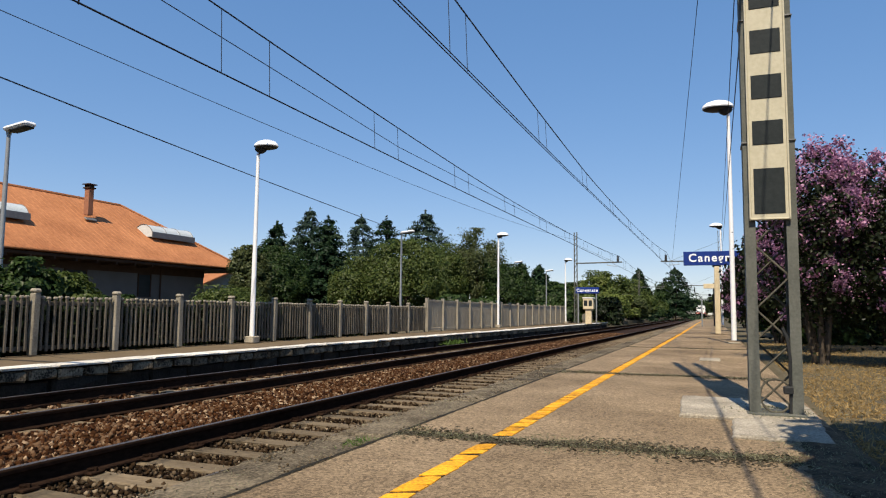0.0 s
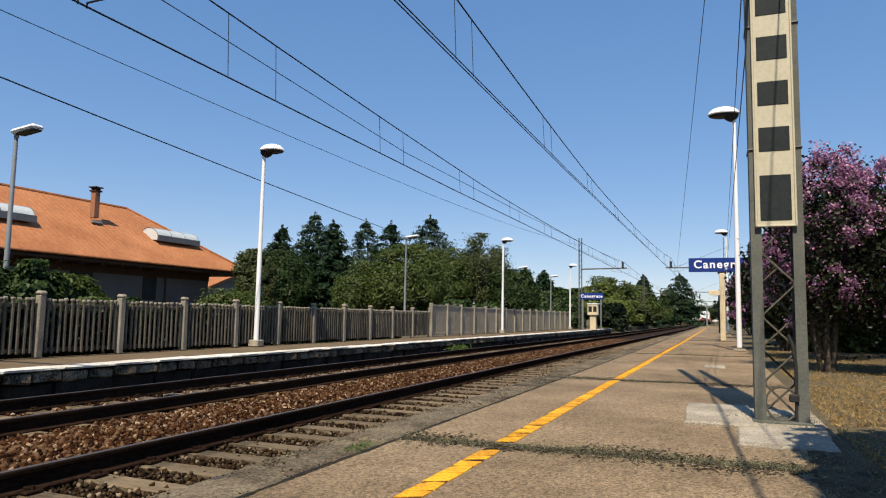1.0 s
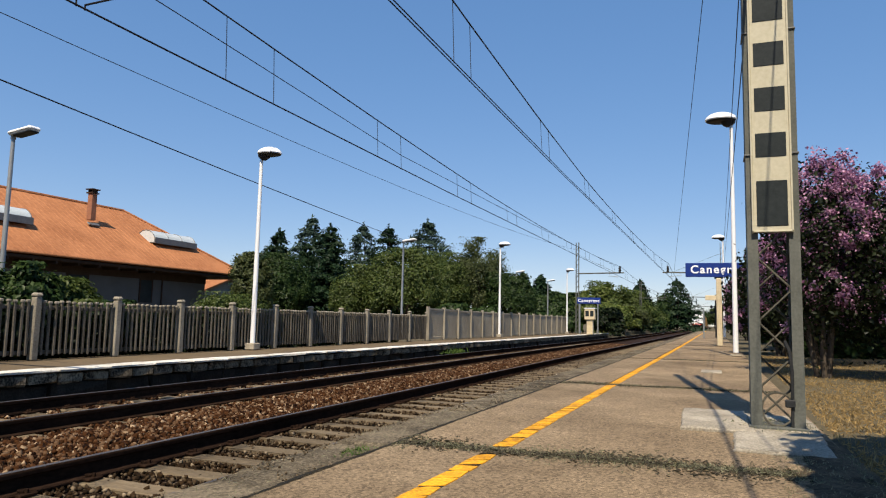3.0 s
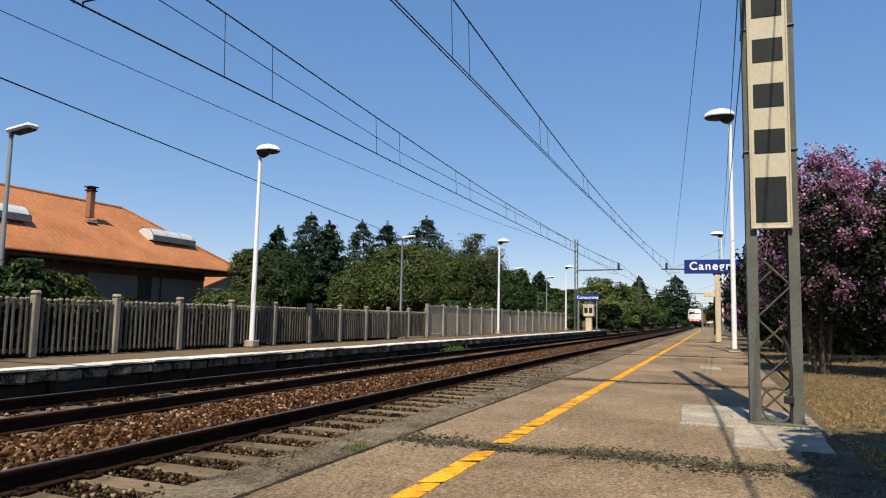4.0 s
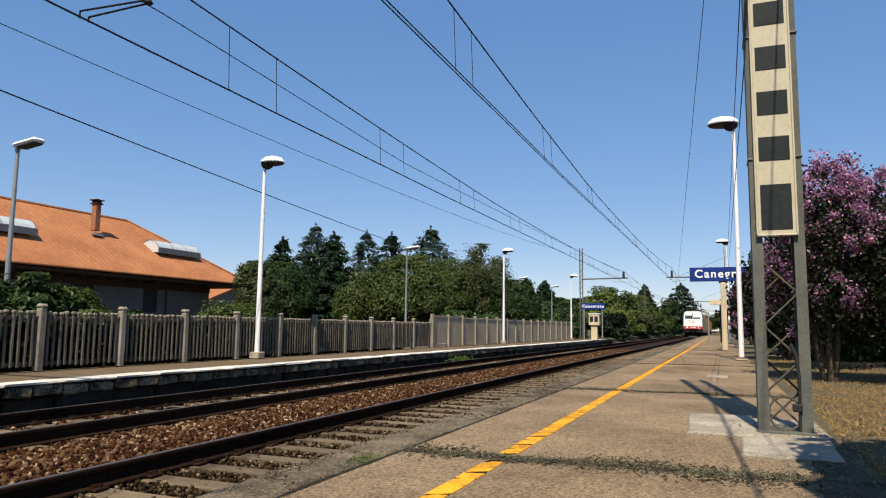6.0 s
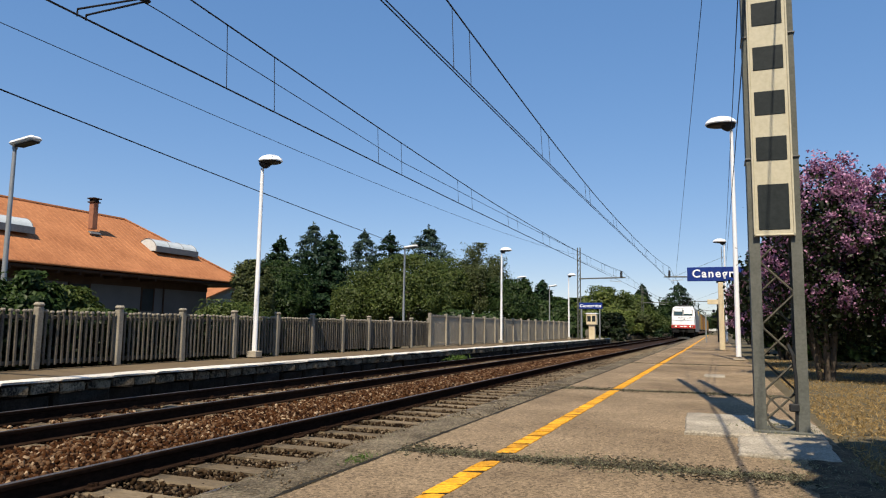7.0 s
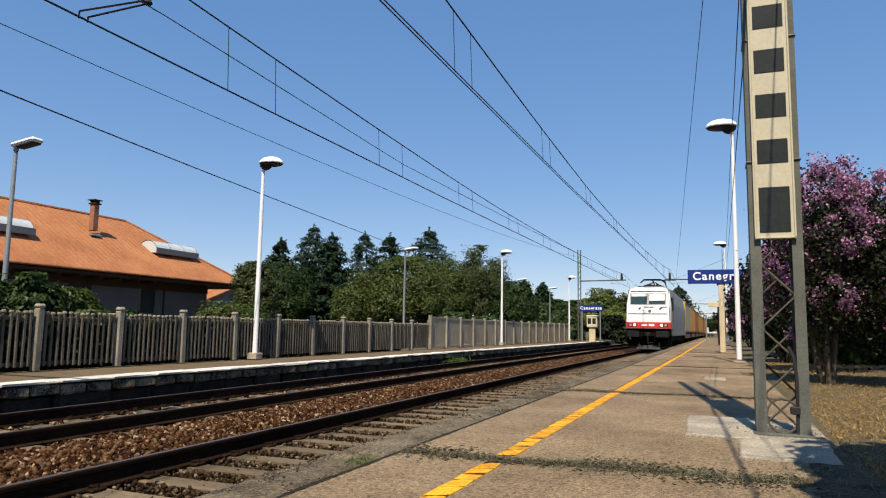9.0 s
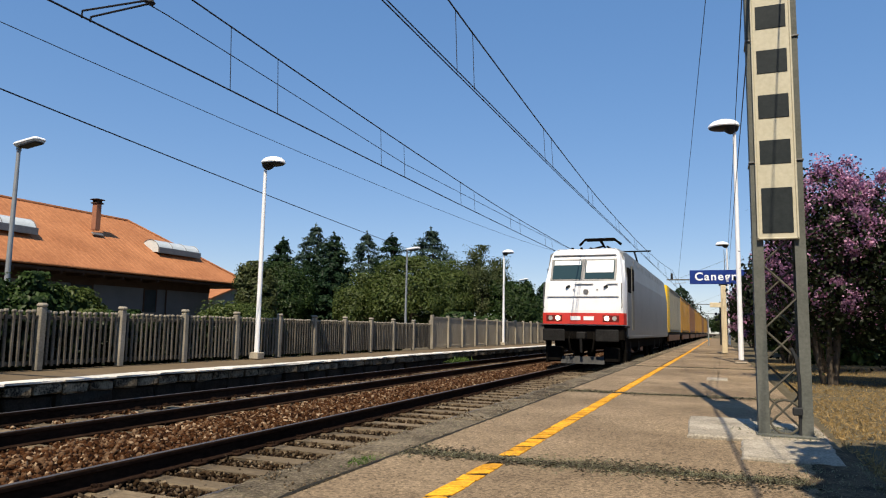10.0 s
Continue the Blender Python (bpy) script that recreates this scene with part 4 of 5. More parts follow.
# ---- house behind the fence ----
def build_house():
    ex, ey, ez = -34.2, 44.7, 4.0          # corner of the eaves
    d, rz = 6.45, 8.34                     # half width of the roof, height of the ridge
    y0 = -6.0
    h = thing("house", (0, 0, 0), "long low house with an orange tiled hipped roof", "house")
    xr, xl = ex - d, ex - 2 * d
    th = 0.14
    s = Shape()
    top = [(ex, y0, ez), (ex, ey, ez), (xl, ey, ez), (xl, y0, ez), (xr, y0 + d, rz), (xr, ey - d, rz)]
    s.add(top + [(x, y, z - th) for x, y, z in top], [(0, 1, 5, 4), (1, 2, 5), (2, 3, 4, 5), (3, 0, 4), (7, 6, 10, 11), (8, 7, 11), (9, 8, 11, 10), (6, 9, 10),
                                                     (0, 6, 7, 1), (1, 7, 8, 2), (2, 8, 9, 3), (3, 9, 6, 0)])
    roof = part("roof", s, "roof", h, "orange clay tile roof")
    ridge = Shape().pipe([(xr, y0 + d, rz + 0.03), (xr, ey - d, rz + 0.03), (ex, ey, ez + 0.03)], 0.10, 6)
    part("ridge_tiles", ridge, "roof", roof)
    # rows of tiles as low ribs down the slope
    slope = Vector((-d, 0, rz - ez)).normalized()
    q = Shape()
    for i in range(98):
        y = y0 + 8 + i * 0.42
        reach = d if y < ey - d else max(0.3, ey - y)
        a = Vector((ex, y, ez - 0.012))
        b = a + slope * (reach * math.hypot(d, rz - ez) / d)
        q.rod(a, b, 0.028, n=5)
    part("tile_ribs", q, "roof", roof)
    part("gutter", Shape().rod((ex + 0.06, y0, ez - 0.08), (ex + 0.06, ey, ez - 0.08), 0.07, n=8), "roof", roof, "reddish eaves gutter")
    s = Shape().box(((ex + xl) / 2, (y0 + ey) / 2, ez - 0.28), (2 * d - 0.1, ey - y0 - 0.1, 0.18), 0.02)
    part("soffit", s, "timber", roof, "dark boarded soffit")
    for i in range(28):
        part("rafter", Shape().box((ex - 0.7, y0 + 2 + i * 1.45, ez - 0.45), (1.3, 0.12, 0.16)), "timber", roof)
    wx = ex - 1.45
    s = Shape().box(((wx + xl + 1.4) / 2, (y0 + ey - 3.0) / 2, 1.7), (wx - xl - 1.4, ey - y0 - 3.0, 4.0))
    # the wall's grey is darkened to carry the shade it stands in
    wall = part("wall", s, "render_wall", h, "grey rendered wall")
    # dark strip on the wall top that stands in for the eaves' shade
    part("boarding", Shape().box((wx + 0.03, (y0 + ey - 3.0) / 2, 3.42), (0.08, ey - y0 - 3.0, 0.62)), "timber", wall, "dark strip painted on the wall for the eaves shade")
    for y, w in ((35.9, 1.0), (30.5, 1.4), (25.0, 1.4)):
        win = part("window", Shape().box((wx + 0.01, y, 2.3), (0.06, w, 1.5), 0.01), "panel_dark", wall, "dark window")
        part("window_frame", Shape().box((wx + 0.03, y, 3.08), (0.08, w + 0.16, 0.08)).box((wx + 0.03, y - w / 2 - 0.04, 2.3), (0.08, 0.08, 1.5)).box((wx + 0.03, y + w / 2 + 0.04, 2.3), (0.08, 0.08, 1.5)), "timber", win)
    part("downpipe", Shape().rod((wx + 0.08, 37.3, -0.3), (wx + 0.08, 37.3, 3.7), 0.05, n=8), "timber", wall)
    # chimney
    ch = part("chimney", Shape().box((-38.0, 33.2, 7.7), (0.40, 0.40, 1.75), 0.02), "brick_red", h, "brick chimney stack")
    part("chimney_cap", Shape().box((-38.0, 33.2, 8.62), (0.58, 0.58, 0.09), 0.02).box((-38.0, 33.2, 8.86), (0.66, 0.66, 0.07), 0.02)
         .box((-38.17, 33.2, 8.74), (0.06, 0.4, 0.2)).box((-37.83, 33.2, 8.74), (0.06, 0.4, 0.2)), "timber", ch, "dark chimney cap")
    part("flashing", Shape().box((-37.75, 33.2, 6.55), (0.3, 0.85, 0.08), 0.02, Matrix.Rotation(radians(34), 3, "Y")), "steel", ch)
    # barrel rooflights lying on the slope
    for ya, yb in ((37.2, 41.3), (21.6, 27.8)):
        q = Shape()
        n, r = 10, 0.78
        cx = -37.25
        cz = ez + (ex - cx) * (rz - ez) / d - 0.25
        arc = [(cx + 1.15 * r * math.cos(math.pi * k / n), cz + 1.15 * r * math.sin(math.pi * k / n)) for k in range(n + 1)]
        q.run(arc, ya, yb)
        lt = part("rooflight", q, "skylight", h, "translucent barrel rooflight", True)
        # kerb raised as a grey band for the shaded lower side; glazing paler as if sunlit
        part("kerb", Shape().box((cx + 0.90, (ya + yb) / 2, cz + 0.14), (0.09, yb - ya + 0.1, 0.40)), "steel", lt)
        for yy in np.linspace(ya, yb, 4):
            part("rib", Shape().pipe([(x, yy, z) for x, z in arc], 0.03, 5), "steel", lt)
    # lower building beyond
    b = thing("outbuilding", (0, 0, 0), "small building with an orange tiled roof beyond the house", "building")
    s = Shape().across([(51.9, 3.2), (56.0, 4.6), (60.1, 3.2), (60.1, 3.06), (56.0, 4.44), (51.9, 3.06)], -56.0, -44.3)
    part("roof", s, "roof", b, "orange tiled gable roof")
    part("wall", Shape().across([(52.4, -0.3), (52.4, 3.30), (56.0, 4.40), (59.6, 3.30), (59.6, -0.3)], -55.6, -44.7), "pale_render", b, "pale rendered gable wall")


# ---- plants ----
def crown_broad(rng, r, h0, h1, n, clump=0.5, mat="leaf", size=0.2, name="crown"):
    """Clumps of leaves on an uneven egg between the heights h0 and h1."""
    k = max(16, int(n / 330))
    u = rng.normal(0, 1, (k, 3))
    u /= np.linalg.norm(u, axis=1)[:, None]
    u[:, 2] = np.abs(u[:, 2]) * 1.0 - 0.35 * (rng.random(k) < 0.45)
    rad = rng.uniform(0.55, 1.0, k) ** 0.6
    c = u * rad[:, None] * np.array([r, r, (h1 - h0) * 0.62]) + np.array([0, 0, h0 + (h1 - h0) * 0.36])
    pick = rng.integers(0, k, n)
    off = np.clip(rng.normal(0, 1, (n, 3)), -1.9, 1.9) * clump * np.array([1, 1, 0.75]) * rng.uniform(0.6, 1.3, k)[pick][:, None]
    p = c[pick] + off
    p[:, 2] = (p[:, 2] - h0) * (h1 - h0) / (np.percentile(p[:, 2], 99.5) - h0) + h0
    p[:, :2] *= r / np.percentile(np.hypot(p[:, 0], p[:, 1]), 96)
    p[:, :2] *= np.minimum(1, 1.02 * r / (np.hypot(p[:, 0], p[:, 1]) + 1e-6))[:, None]
    p[:, 2] = np.minimum(p[:, 2], h1)
    p[:, 2] = np.maximum(p[:, 2], 0.05 + 0.4 * h0 * rng.random(n))
    nrm = off / (np.linalg.norm(off, axis=1)[:, None] + 1e-6) + u[pick] * 0.5 + np.array([0, 0, 0.5])
    return cloud(name, p, nrm, size, mat, rng), c


def crown_fir(rng, r, h, n, mat="fir", size=0.24):
    """Whorls of drooping branches, shorter towards the tip."""
    pts, nrm = [], []
    tiers = max(14, int(h * 2.4))
    per = n // (tiers * 9)
    for i in range(tiers):
        u = (i + rng.uniform(-0.3, 0.3)) / tiers
        z = h * (0.06 + 0.92 * u)
        rr = r * (1 - u) ** 0.68 * rng.uniform(0.8, 1.15) + 0.08
        for b in range(9):
            a = rng.uniform(0, 2 * math.pi)
            ln = rr * rng.uniform(0.65, 1.12)
            m = max(4, int(per * (0.35 + 1.3 * (1 - u))))
            s = rng.uniform(0.1, 1, m) ** 0.6
            droop = -0.25 * ln * s ** 2 + 0.08 * ln * s
            spread = 0.10 * ln * s + 0.04
            x = np.cos(a) * ln * s + rng.normal(0, 1, m) * spread
            y = np.sin(a) * ln * s + rng.normal(0, 1, m) * spread
            pts.append(np.stack([x, y, z + droop + rng.normal(0, 0.10, m)], 1))
            nrm.append(np.stack([np.cos(a) * np.ones(m) * 0.5, np.sin(a) * np.ones(m) * 0.5, np.ones(m)], 1))
    pts.append(np.stack([rng.normal(0, 0.05, 20), rng.normal(0, 0.05, 20), rng.uniform(h * 0.93, h, 20)], 1))
    nrm.append(rng.normal(0, 1, (20, 3)))
    return cloud("crown", np.concatenate(pts), np.concatenate(nrm), size, mat, rng, 2.8)


def trunk(h, r, limbs, rng):
    q = Shape().rod((0, 0, 0), (0.03 * h, 0, h * 0.5), r, r * 0.7, 9).rod((0.03 * h, 0, h * 0.5), (0.0, 0.03 * h, h * 0.92), r * 0.7, r * 0.2, 8)
    for c in limbs:
        z = rng.uniform(0.25, 0.7) * h
        q.rod((0.02 * h, 0, z), tuple(c), r * 0.32, r * 0.08, 6)
    return q


def build_trees():
    rng = np.random.default_rng(21)
    rows = [
        ("fir", -38.5, 55, 9.2, 1.9, "fir"), ("fir", -39.3, 62, 11.5, 3.1, "fir_blue"), ("fir", -33.5, 56, 9.7, 2.7, "fir"),
        ("fir", -38.6, 72, 12.2, 3.0, "fir_blue"), ("fir", -34.3, 70, 11.6, 2.9, "fir"), ("fir", -32.0, 76, 13.0, 4.2, "fir_blue"),
        ("fir", -24.4, 92, 7.5, 2.0, "fir"), ("fir", -21.4, 90, 7.0, 2.2, "fir"), ("fir", -11.9, 125, 8.6, 2.1, "fir"), ("fir", -7.5, 160, 11.0, 4.4, "fir"),
        ("fir", -36.2, 50, 6.6, 2.0, "fir"),
        ("broad", -25.4, 48, 4.9, 2.7, "leaf"), ("broad", -21.9, 48, 6.2, 3.4, "leaf"), ("broad", -20.2, 60, 8.4, 3.2, "leaf_olive"), ("broad", -32.6, 46, 5.8, 2.9, "leaf_dark"),
        ("broad", -22.5, 56, 6.6, 2.8, "leaf"), ("fir", -36.6, 57, 8.0, 1.9, "fir"), ("broad", -30.2, 40, 5.2, 1.5, "leaf_olive"), ("fir", -29.8, 50, 6.4, 2.0, "fir"),
        ("broad", -16.5, 58, 5.0, 2.2, "leaf_dark"), ("broad", -18.7, 95, 4.9, 2.4, "leaf_dark"), ("broad", -15.9, 110, 7.4, 4.6, "leaf"), ("broad", -13.2, 122, 6.6, 4.2, "leaf"),
        ("broad", -11.6, 150, 7.4, 4.2, "leaf_dark"), ("broad", -14.5, 90, 5.4, 3.0, "leaf_bright"), ("broad", -12.8, 100, 3.6, 2.4, "leaf"), ("broad", -5.0, 262, 6.4, 5.0, "leaf_dark"),
        # the last tree here is out of view, added to shade the fence's near end
        ("broad", -11.0, 200, 8.6, 4.6, "leaf_dark"), ("broad", 4.0, 240, 7.0, 5.0, "leaf_dark"), ("broad", 1.9, 135, 4.8, 1.6, "leaf_dark"), ("broad", 1.2, 200, 6.2, 2.4, "leaf_olive"), ("broad", 0.2, 300, 8.0, 3.0, "leaf_dark"), ("broad", -17.8, 80, 4.4, 2.6, "leaf_dark"), ("broad", -26.0, 70, 7.0, 3.2, "leaf_dark"), ("broad", -13.4, 4.0, 6.6, 2.0, "leaf_dark"),
    ]
    words = {"fir": "dark green pointed conifer behind the fence", "fir_blue": "tall blue-green conifer behind the fence", "leaf": "bushy light green broadleaf tree",
             "leaf_bright": "sunlit yellow-green broadleaf tree", "leaf_dark": "dense dark green broadleaf tree", "leaf_olive": "olive green broadleaf tree with uneven crown"}
    for kind, x, y, h, r, mat in rows:
        h += 0.3
        t = thing("tree", (x, y, -0.3), words[mat], "tree", "trees along the line")
        if kind == "fir":
            part("crown", crown_fir(rng, r * 1.7, h, int(15000 * max(1, r / 2.8) if y < 80 else 5000), mat, 0.14 if y < 80 else 0.3), mat, t)
            part("trunk", trunk(h, 0.16, [], rng), "bark", t)
        else:
            n = int(23000 if y < 62 else 8000)
            me, c = crown_broad(rng, r, h * 0.10, h, n, r * 0.16, mat, 0.115 if y < 62 else 0.25)
            part("crown", me, mat, t)
            part("trunk", trunk(h * 0.8, 0.16, c[:7], rng), "bark", t)
    hedges = [(-15.0, 11.2, 1.95, 1.0, "leaf_dark"), (-15.0, 12.6, 1.7, 0.75, "leaf"), (-14.6, 9.4, 2.1, 1.1, "leaf_dark"), (-15.4, 14.6, 1.2, 0.8, "leaf_dark"), (-21.0, 26.0, 1.9, 1.5, "leaf"), (-24.0, 31.0, 2.0, 1.5, "leaf"),
              (-9.0, 66.0, 2.3, 1.7, "leaf_ivy"), (-12.6, 63.5, 2.4, 1.4, "leaf_dark"), (-17.8, 47, 2.0, 1.6, "leaf_dark"), (-17.2, 53, 2.1, 1.7, "leaf_dark"), (-16.6, 64, 2.2, 1.8, "leaf_dark"), (-16.0, 76, 2.4, 2.0, "leaf_dark"), (-10.9, 74, 2.6, 1.9, "leaf_dark"), (-10.9, 82, 3.0, 2.1, "leaf_bright"), (-10.8, 92, 3.2, 2.2, "leaf_bright"), (-10.6, 104, 3.6, 2.4, "leaf_olive"), (-10.6, 116, 3.8, 2.4, "leaf"),
              (-10.6, 130, 3.4, 2.6, "leaf_dark"), (-10.6, 145, 3.6, 2.8, "leaf"), (-10.6, 165, 4.0, 3.0, "leaf_dark"), (-10.8, 185, 4.2, 3.0, "leaf_dark"), (-10.8, 215, 4.2, 3.4, "leaf_dark"),
              (2.3, 57, 3.0, 1.3, "leaf_dark"), (2.5, 70, 3.4, 1.5, "leaf_olive"), (2.7, 88, 3.8, 1.7, "leaf_dark"), (3.1, 112, 4.4, 2.0, "leaf_dark"), (3.4, 145, 5.0, 2.4, "leaf_olive"), (3.6, 185, 5.6, 2.8, "leaf_dark")]
    for x, y, h, r, mat in hedges:
        t = thing("shrub", (x, y, -0.3), "leafy green shrub beside the railway fence" if y < 60 else "rounded green shrub beside the track", "shrub", "shrubs along the line")
        me, c = crown_broad(rng, r, h * 0.08, h + 0.25, 9000 if y < 40 else 4500, r * 0.2, mat, 0.085 if y < 40 else 0.21, "foliage")
        part("foliage", me, mat, t)
        part("stem", trunk(h * 0.6, 0.05, c[:5], rng), "bark", t)


def build_blossom_shrubs():
    rng = np.random.default_rng(33)
    rows = [(1.72, 13.3, 3.55, 0.72), (2.75, 13.1, 3.25, 1.0), (4.5, 13.0, 3.2, 1.3), (2.2, 17.5, 3.1, 1.05), (1.85, 22.5, 3.3, 0.95), (2.2, 27.5, 3.4, 1.1), (1.7, 36.0, 3.4, 1.0), (6.4, 12.6, 3.3, 1.6), (1.9, 46.0, 3.6, 1.2), (4.0, 19.0, 3.5, 1.5)]
    for x, y, h, r in rows:
        t = thing("flowering_shrub", (x, y, 0.0), "tall shrub covered in pink-purple blossom", "shrub", "blossoming shrubs")
        k = 60
        u = rng.normal(0, 1, (k, 3))
        u /= np.linalg.norm(u, axis=1)[:, None]
        c = u * (rng.uniform(0.35, 1, k) ** 0.5)[:, None] * np.array([r, r, h * 0.40]) + np.array([0, 0, h * 0.57])
        n = 11000 if y < 20 else 5000
        pick = rng.integers(0, k, n)
        off = rng.normal(0, 1, (n, 3)) * 0.26
        # leaf colour near black, so the gaps between sprays look shaded
        part("foliage", cloud("foliage", c[pick] + off, off + u[pick] * 0.3, 0.048 if y < 20 else 0.10, "leaf_bush_shade", rng), "leaf_bush_shade", t, "small green leaves darkened for the shade between the sprays")
        # upright sprays of blossom at the tips
        m = 130 if y < 14 else 190
        tips = rng.normal(0, 1, (m, 3))
        tips /= np.linalg.norm(tips, axis=1)[:, None]
        low = rng.random(m) < 0.45
        tips[:, 2] = np.where(low, rng.normal(-0.12, 0.24, m), np.abs(tips[:, 2]) * 0.85 + 0.2)
        tips = tips * np.array([r * 1.08, r * 1.08, h * 0.46]) * rng.uniform(0.84, 1.1, (m, 1)) + np.array([0, 0, h * 0.58])
        per = 105 if y < 20 else 40
        q = np.repeat(tips, per, 0) + rng.normal(0, 1, (m * per, 3)) * np.array([0.066, 0.066, 0.07]) * np.repeat(rng.uniform(0.6, 1.35, m), per)[:, None]
        part("blossom", cloud("blossom", q, rng.normal(0, 1, (len(q), 3)) + np.array([0, 0, 0.4]), 0.04 if y < 20 else 0.07, "blossom", rng, 1.2), "blossom", t, "pink-purple flower sprays")
        for i in range(7):
            a = rng.uniform(0, 6.28)
            st = Shape().rod((0.10 * math.cos(a), 0.10 * math.sin(a), -0.05), (0.45 * r * math.cos(a), 0.45 * r * math.sin(a), h * 0.45), 0.045, 0.03, 7)
            st.rod((0.45 * r * math.cos(a), 0.45 * r * math.sin(a), h * 0.45), (0.8 * r * math.cos(a + 0.4), 0.8 * r * math.sin(a + 0.4), h * 0.8), 0.03, 0.01, 6)
            part("stem", st, "bark", t)
    # dark evergreen hedge behind them
    for x, y, h in ((5.6, 16.5, 2.9), (7.6, 15.0, 3.0), (3.6, 23.5, 2.6), (3.6, 31, 2.6), (3.4, 40.0, 2.6)):
        t = thing("hedge", (x, y, 0.0), "dense dark evergreen hedge behind the blossom", "hedge", "hedges")
        p = rng.uniform(-1, 1, (7000, 3)) * np.array([1.3, 1.8, h / 2]) + np.array([0, 0, h / 2])
        part("foliage", cloud("foliage", p, rng.normal(0, 1, (7000, 3)), 0.16, "leaf_dark", rng), "leaf_dark", t)
        part("stem", trunk(h * 0.8, 0.07, [(0.5, 0.6, h * 0.6), (-0.5, -0.6, h * 0.6)], rng), "bark", t)
    # overgrown strip behind the picket fence
    for k in range(10):
        t = thing("hedge", (-12.55, 2.6 + 2.5 * k, -0.28), "low dark ivy hedge behind the concrete fence", "hedge", "hedges")
        p = rng.uniform(-1, 1, (3600, 3)) * np.array([0.38, 1.3, 0.56]) + np.array([0, 0, 0.56])
        part("foliage", cloud("foliage", p, rng.normal(0, 1, (3600, 3)), 0.11, "leaf_ivy", rng), "leaf_ivy", t)
        part("stem", Shape().rod((0, 0, -0.05), (0.05, 0.1, 0.8), 0.03, 0.015, 6), "bark", t)
    # trees behind the eye that shade the near corner
    for x, y, h, r in ((2.1, 2.75, 4.0, 1.25), (1.8, 1.5, 4.2, 0.95), (3.6, 1.4, 5.0, 1.6)):
        t = thing("shrub", (x, y, 0.0), "leafy shrub at the edge of the platform", "shrub", "shrubs along the line")
        me, c = crown_broad(rng, r, h * 0.2, h, 15000, r * 0.25, "leaf_dark", 0.21, "foliage")
        part("foliage", me, "leaf_dark", t)
        part("stem", trunk(h * 0.7, 0.06, c[:5], rng), "bark", t)


def build_grass():
    rng = np.random.default_rng(44)

    def blades(name, x, y, z, tall, mat, label):
        n = len(x)
        p = np.stack([x, y, z + tall * 0.35], 1)
        side = np.stack([rng.normal(0, 1, n), rng.normal(0, 1, n), rng.normal(0, 0.15, n)], 1)
        whole(name, cloud(name, p, side, tall * 0.13, mat, rng, 7.5), mat, label, "grass", kind="stuff")

    n = 125000
    u = rng.random(n) ** 1.5
    y = 3.2 + 22 * u
    x = 0.72 + 0.02 * y + rng.random(n) * (3.0 + 0.16 * y)
    keep = rng.random(n) < 0.35 + 0.65 * (np.sin(x * 3.1 + y * 0.7) * np.sin(y * 1.9) > -0.35)
    blades("dry_grass", x[keep], y[keep], np.full(keep.sum(), -0.03), rng.uniform(0.02, 0.066, keep.sum()), "dry_grass", "sun-dried straw-coloured grass beside the platform")
    xs, ys = [], []
    for yj, m in ((4.27, 9000), (9.5, 4200), (17.25, 1800)):
        xx = -1.95 + 2.7 * rng.random(m)
        wide = np.where(np.sin(xx * 4 + yj) > -0.2, 0.14, 0.06)
        xs.append(xx)
        ys.append(yj + 0.037 * (xx + 0.6) + 0.02 + rng.normal(0, 1, m) * wide)
    x, y = np.concatenate(xs), np.concatenate(ys)
    blades("joint_weeds", x, y, np.full(len(x), -0.006), rng.uniform(0.008, 0.03, len(x)), "weed", "low pale weeds growing in the platform joints")
    xs, ys = [], []
    for yj, k in ((4.27, 5200), (9.5, 3000), (17.25, 2000), (30.05, 1400)):
        xx = -1.95 + 2.72 * rng.random(k)
        xs.append(xx)
        ys.append(yj + 0.037 * (xx + 0.6) + 0.05 * np.sin(xx * 5 + yj) + rng.normal(0, 1, k) * np.where(np.sin(xx * 3.3 + 2 * yj) > -0.4, 0.12, 0.06))
    x, y = np.concatenate(xs), np.concatenate(ys)
    whole("joint_debris", cloud("joint_debris", np.stack([x, y, np.full(len(x), 0.002)], 1), np.tile([0, 0, 2.5], (len(x), 1)), rng.uniform(0.006, 0.018, len(x)), "joint", rng, 1.8), "joint",
          "dark earth crumbs and rubble in the platform joints", "debris", kind="stuff")
    m = 4200
    x = np.where(rng.random(m) < 0.4, EDGE_NEAR + 0.45 + rng.normal(0, 0.035, m), EDGE_NEAR + 0.02 + 0.4 * rng.random(m))
    y = 1.0 + 28 * rng.random(m) ** 1.4
    x2 = -2.05 + rng.normal(0, 0.04, 160)
    y2 = 3.85 + rng.normal(0, 0.09, 160)
    blades("edge_weeds", x, y, np.full(m, -0.02), rng.uniform(0.008, 0.03, m), "weed", "pale weeds along the platform edging")
    blades("weed_tuft", x2, y2, np.full(160, -0.02), rng.uniform(0.02, 0.05, 160), "green_weed", "bright green weed tuft on the platform edging")
    x = EDGE_FAR + 0.1 + rng.normal(0, 0.09, 500)
    y = 25.5 + rng.normal(0, 0.4, 500)
    blades("track_weeds", x, y, np.full(500, -0.5), rng.uniform(0.08, 0.30, 500), "green_weed", "clump of green weeds at the foot of the far platform")
    x, y = 0.30 + 0.5 * rng.random(2600) ** 0.7, 2.9 + 2.2 * rng.random(2600)
    blades("corner_weeds", x, y, np.full(2600, 0.0), rng.uniform(0.008, 0.034, 2600), "weed", "thin weeds and straw on the soil at the platform edge")
    m = 2600
    x = 0.46 + rng.normal(0, 0.14, m)
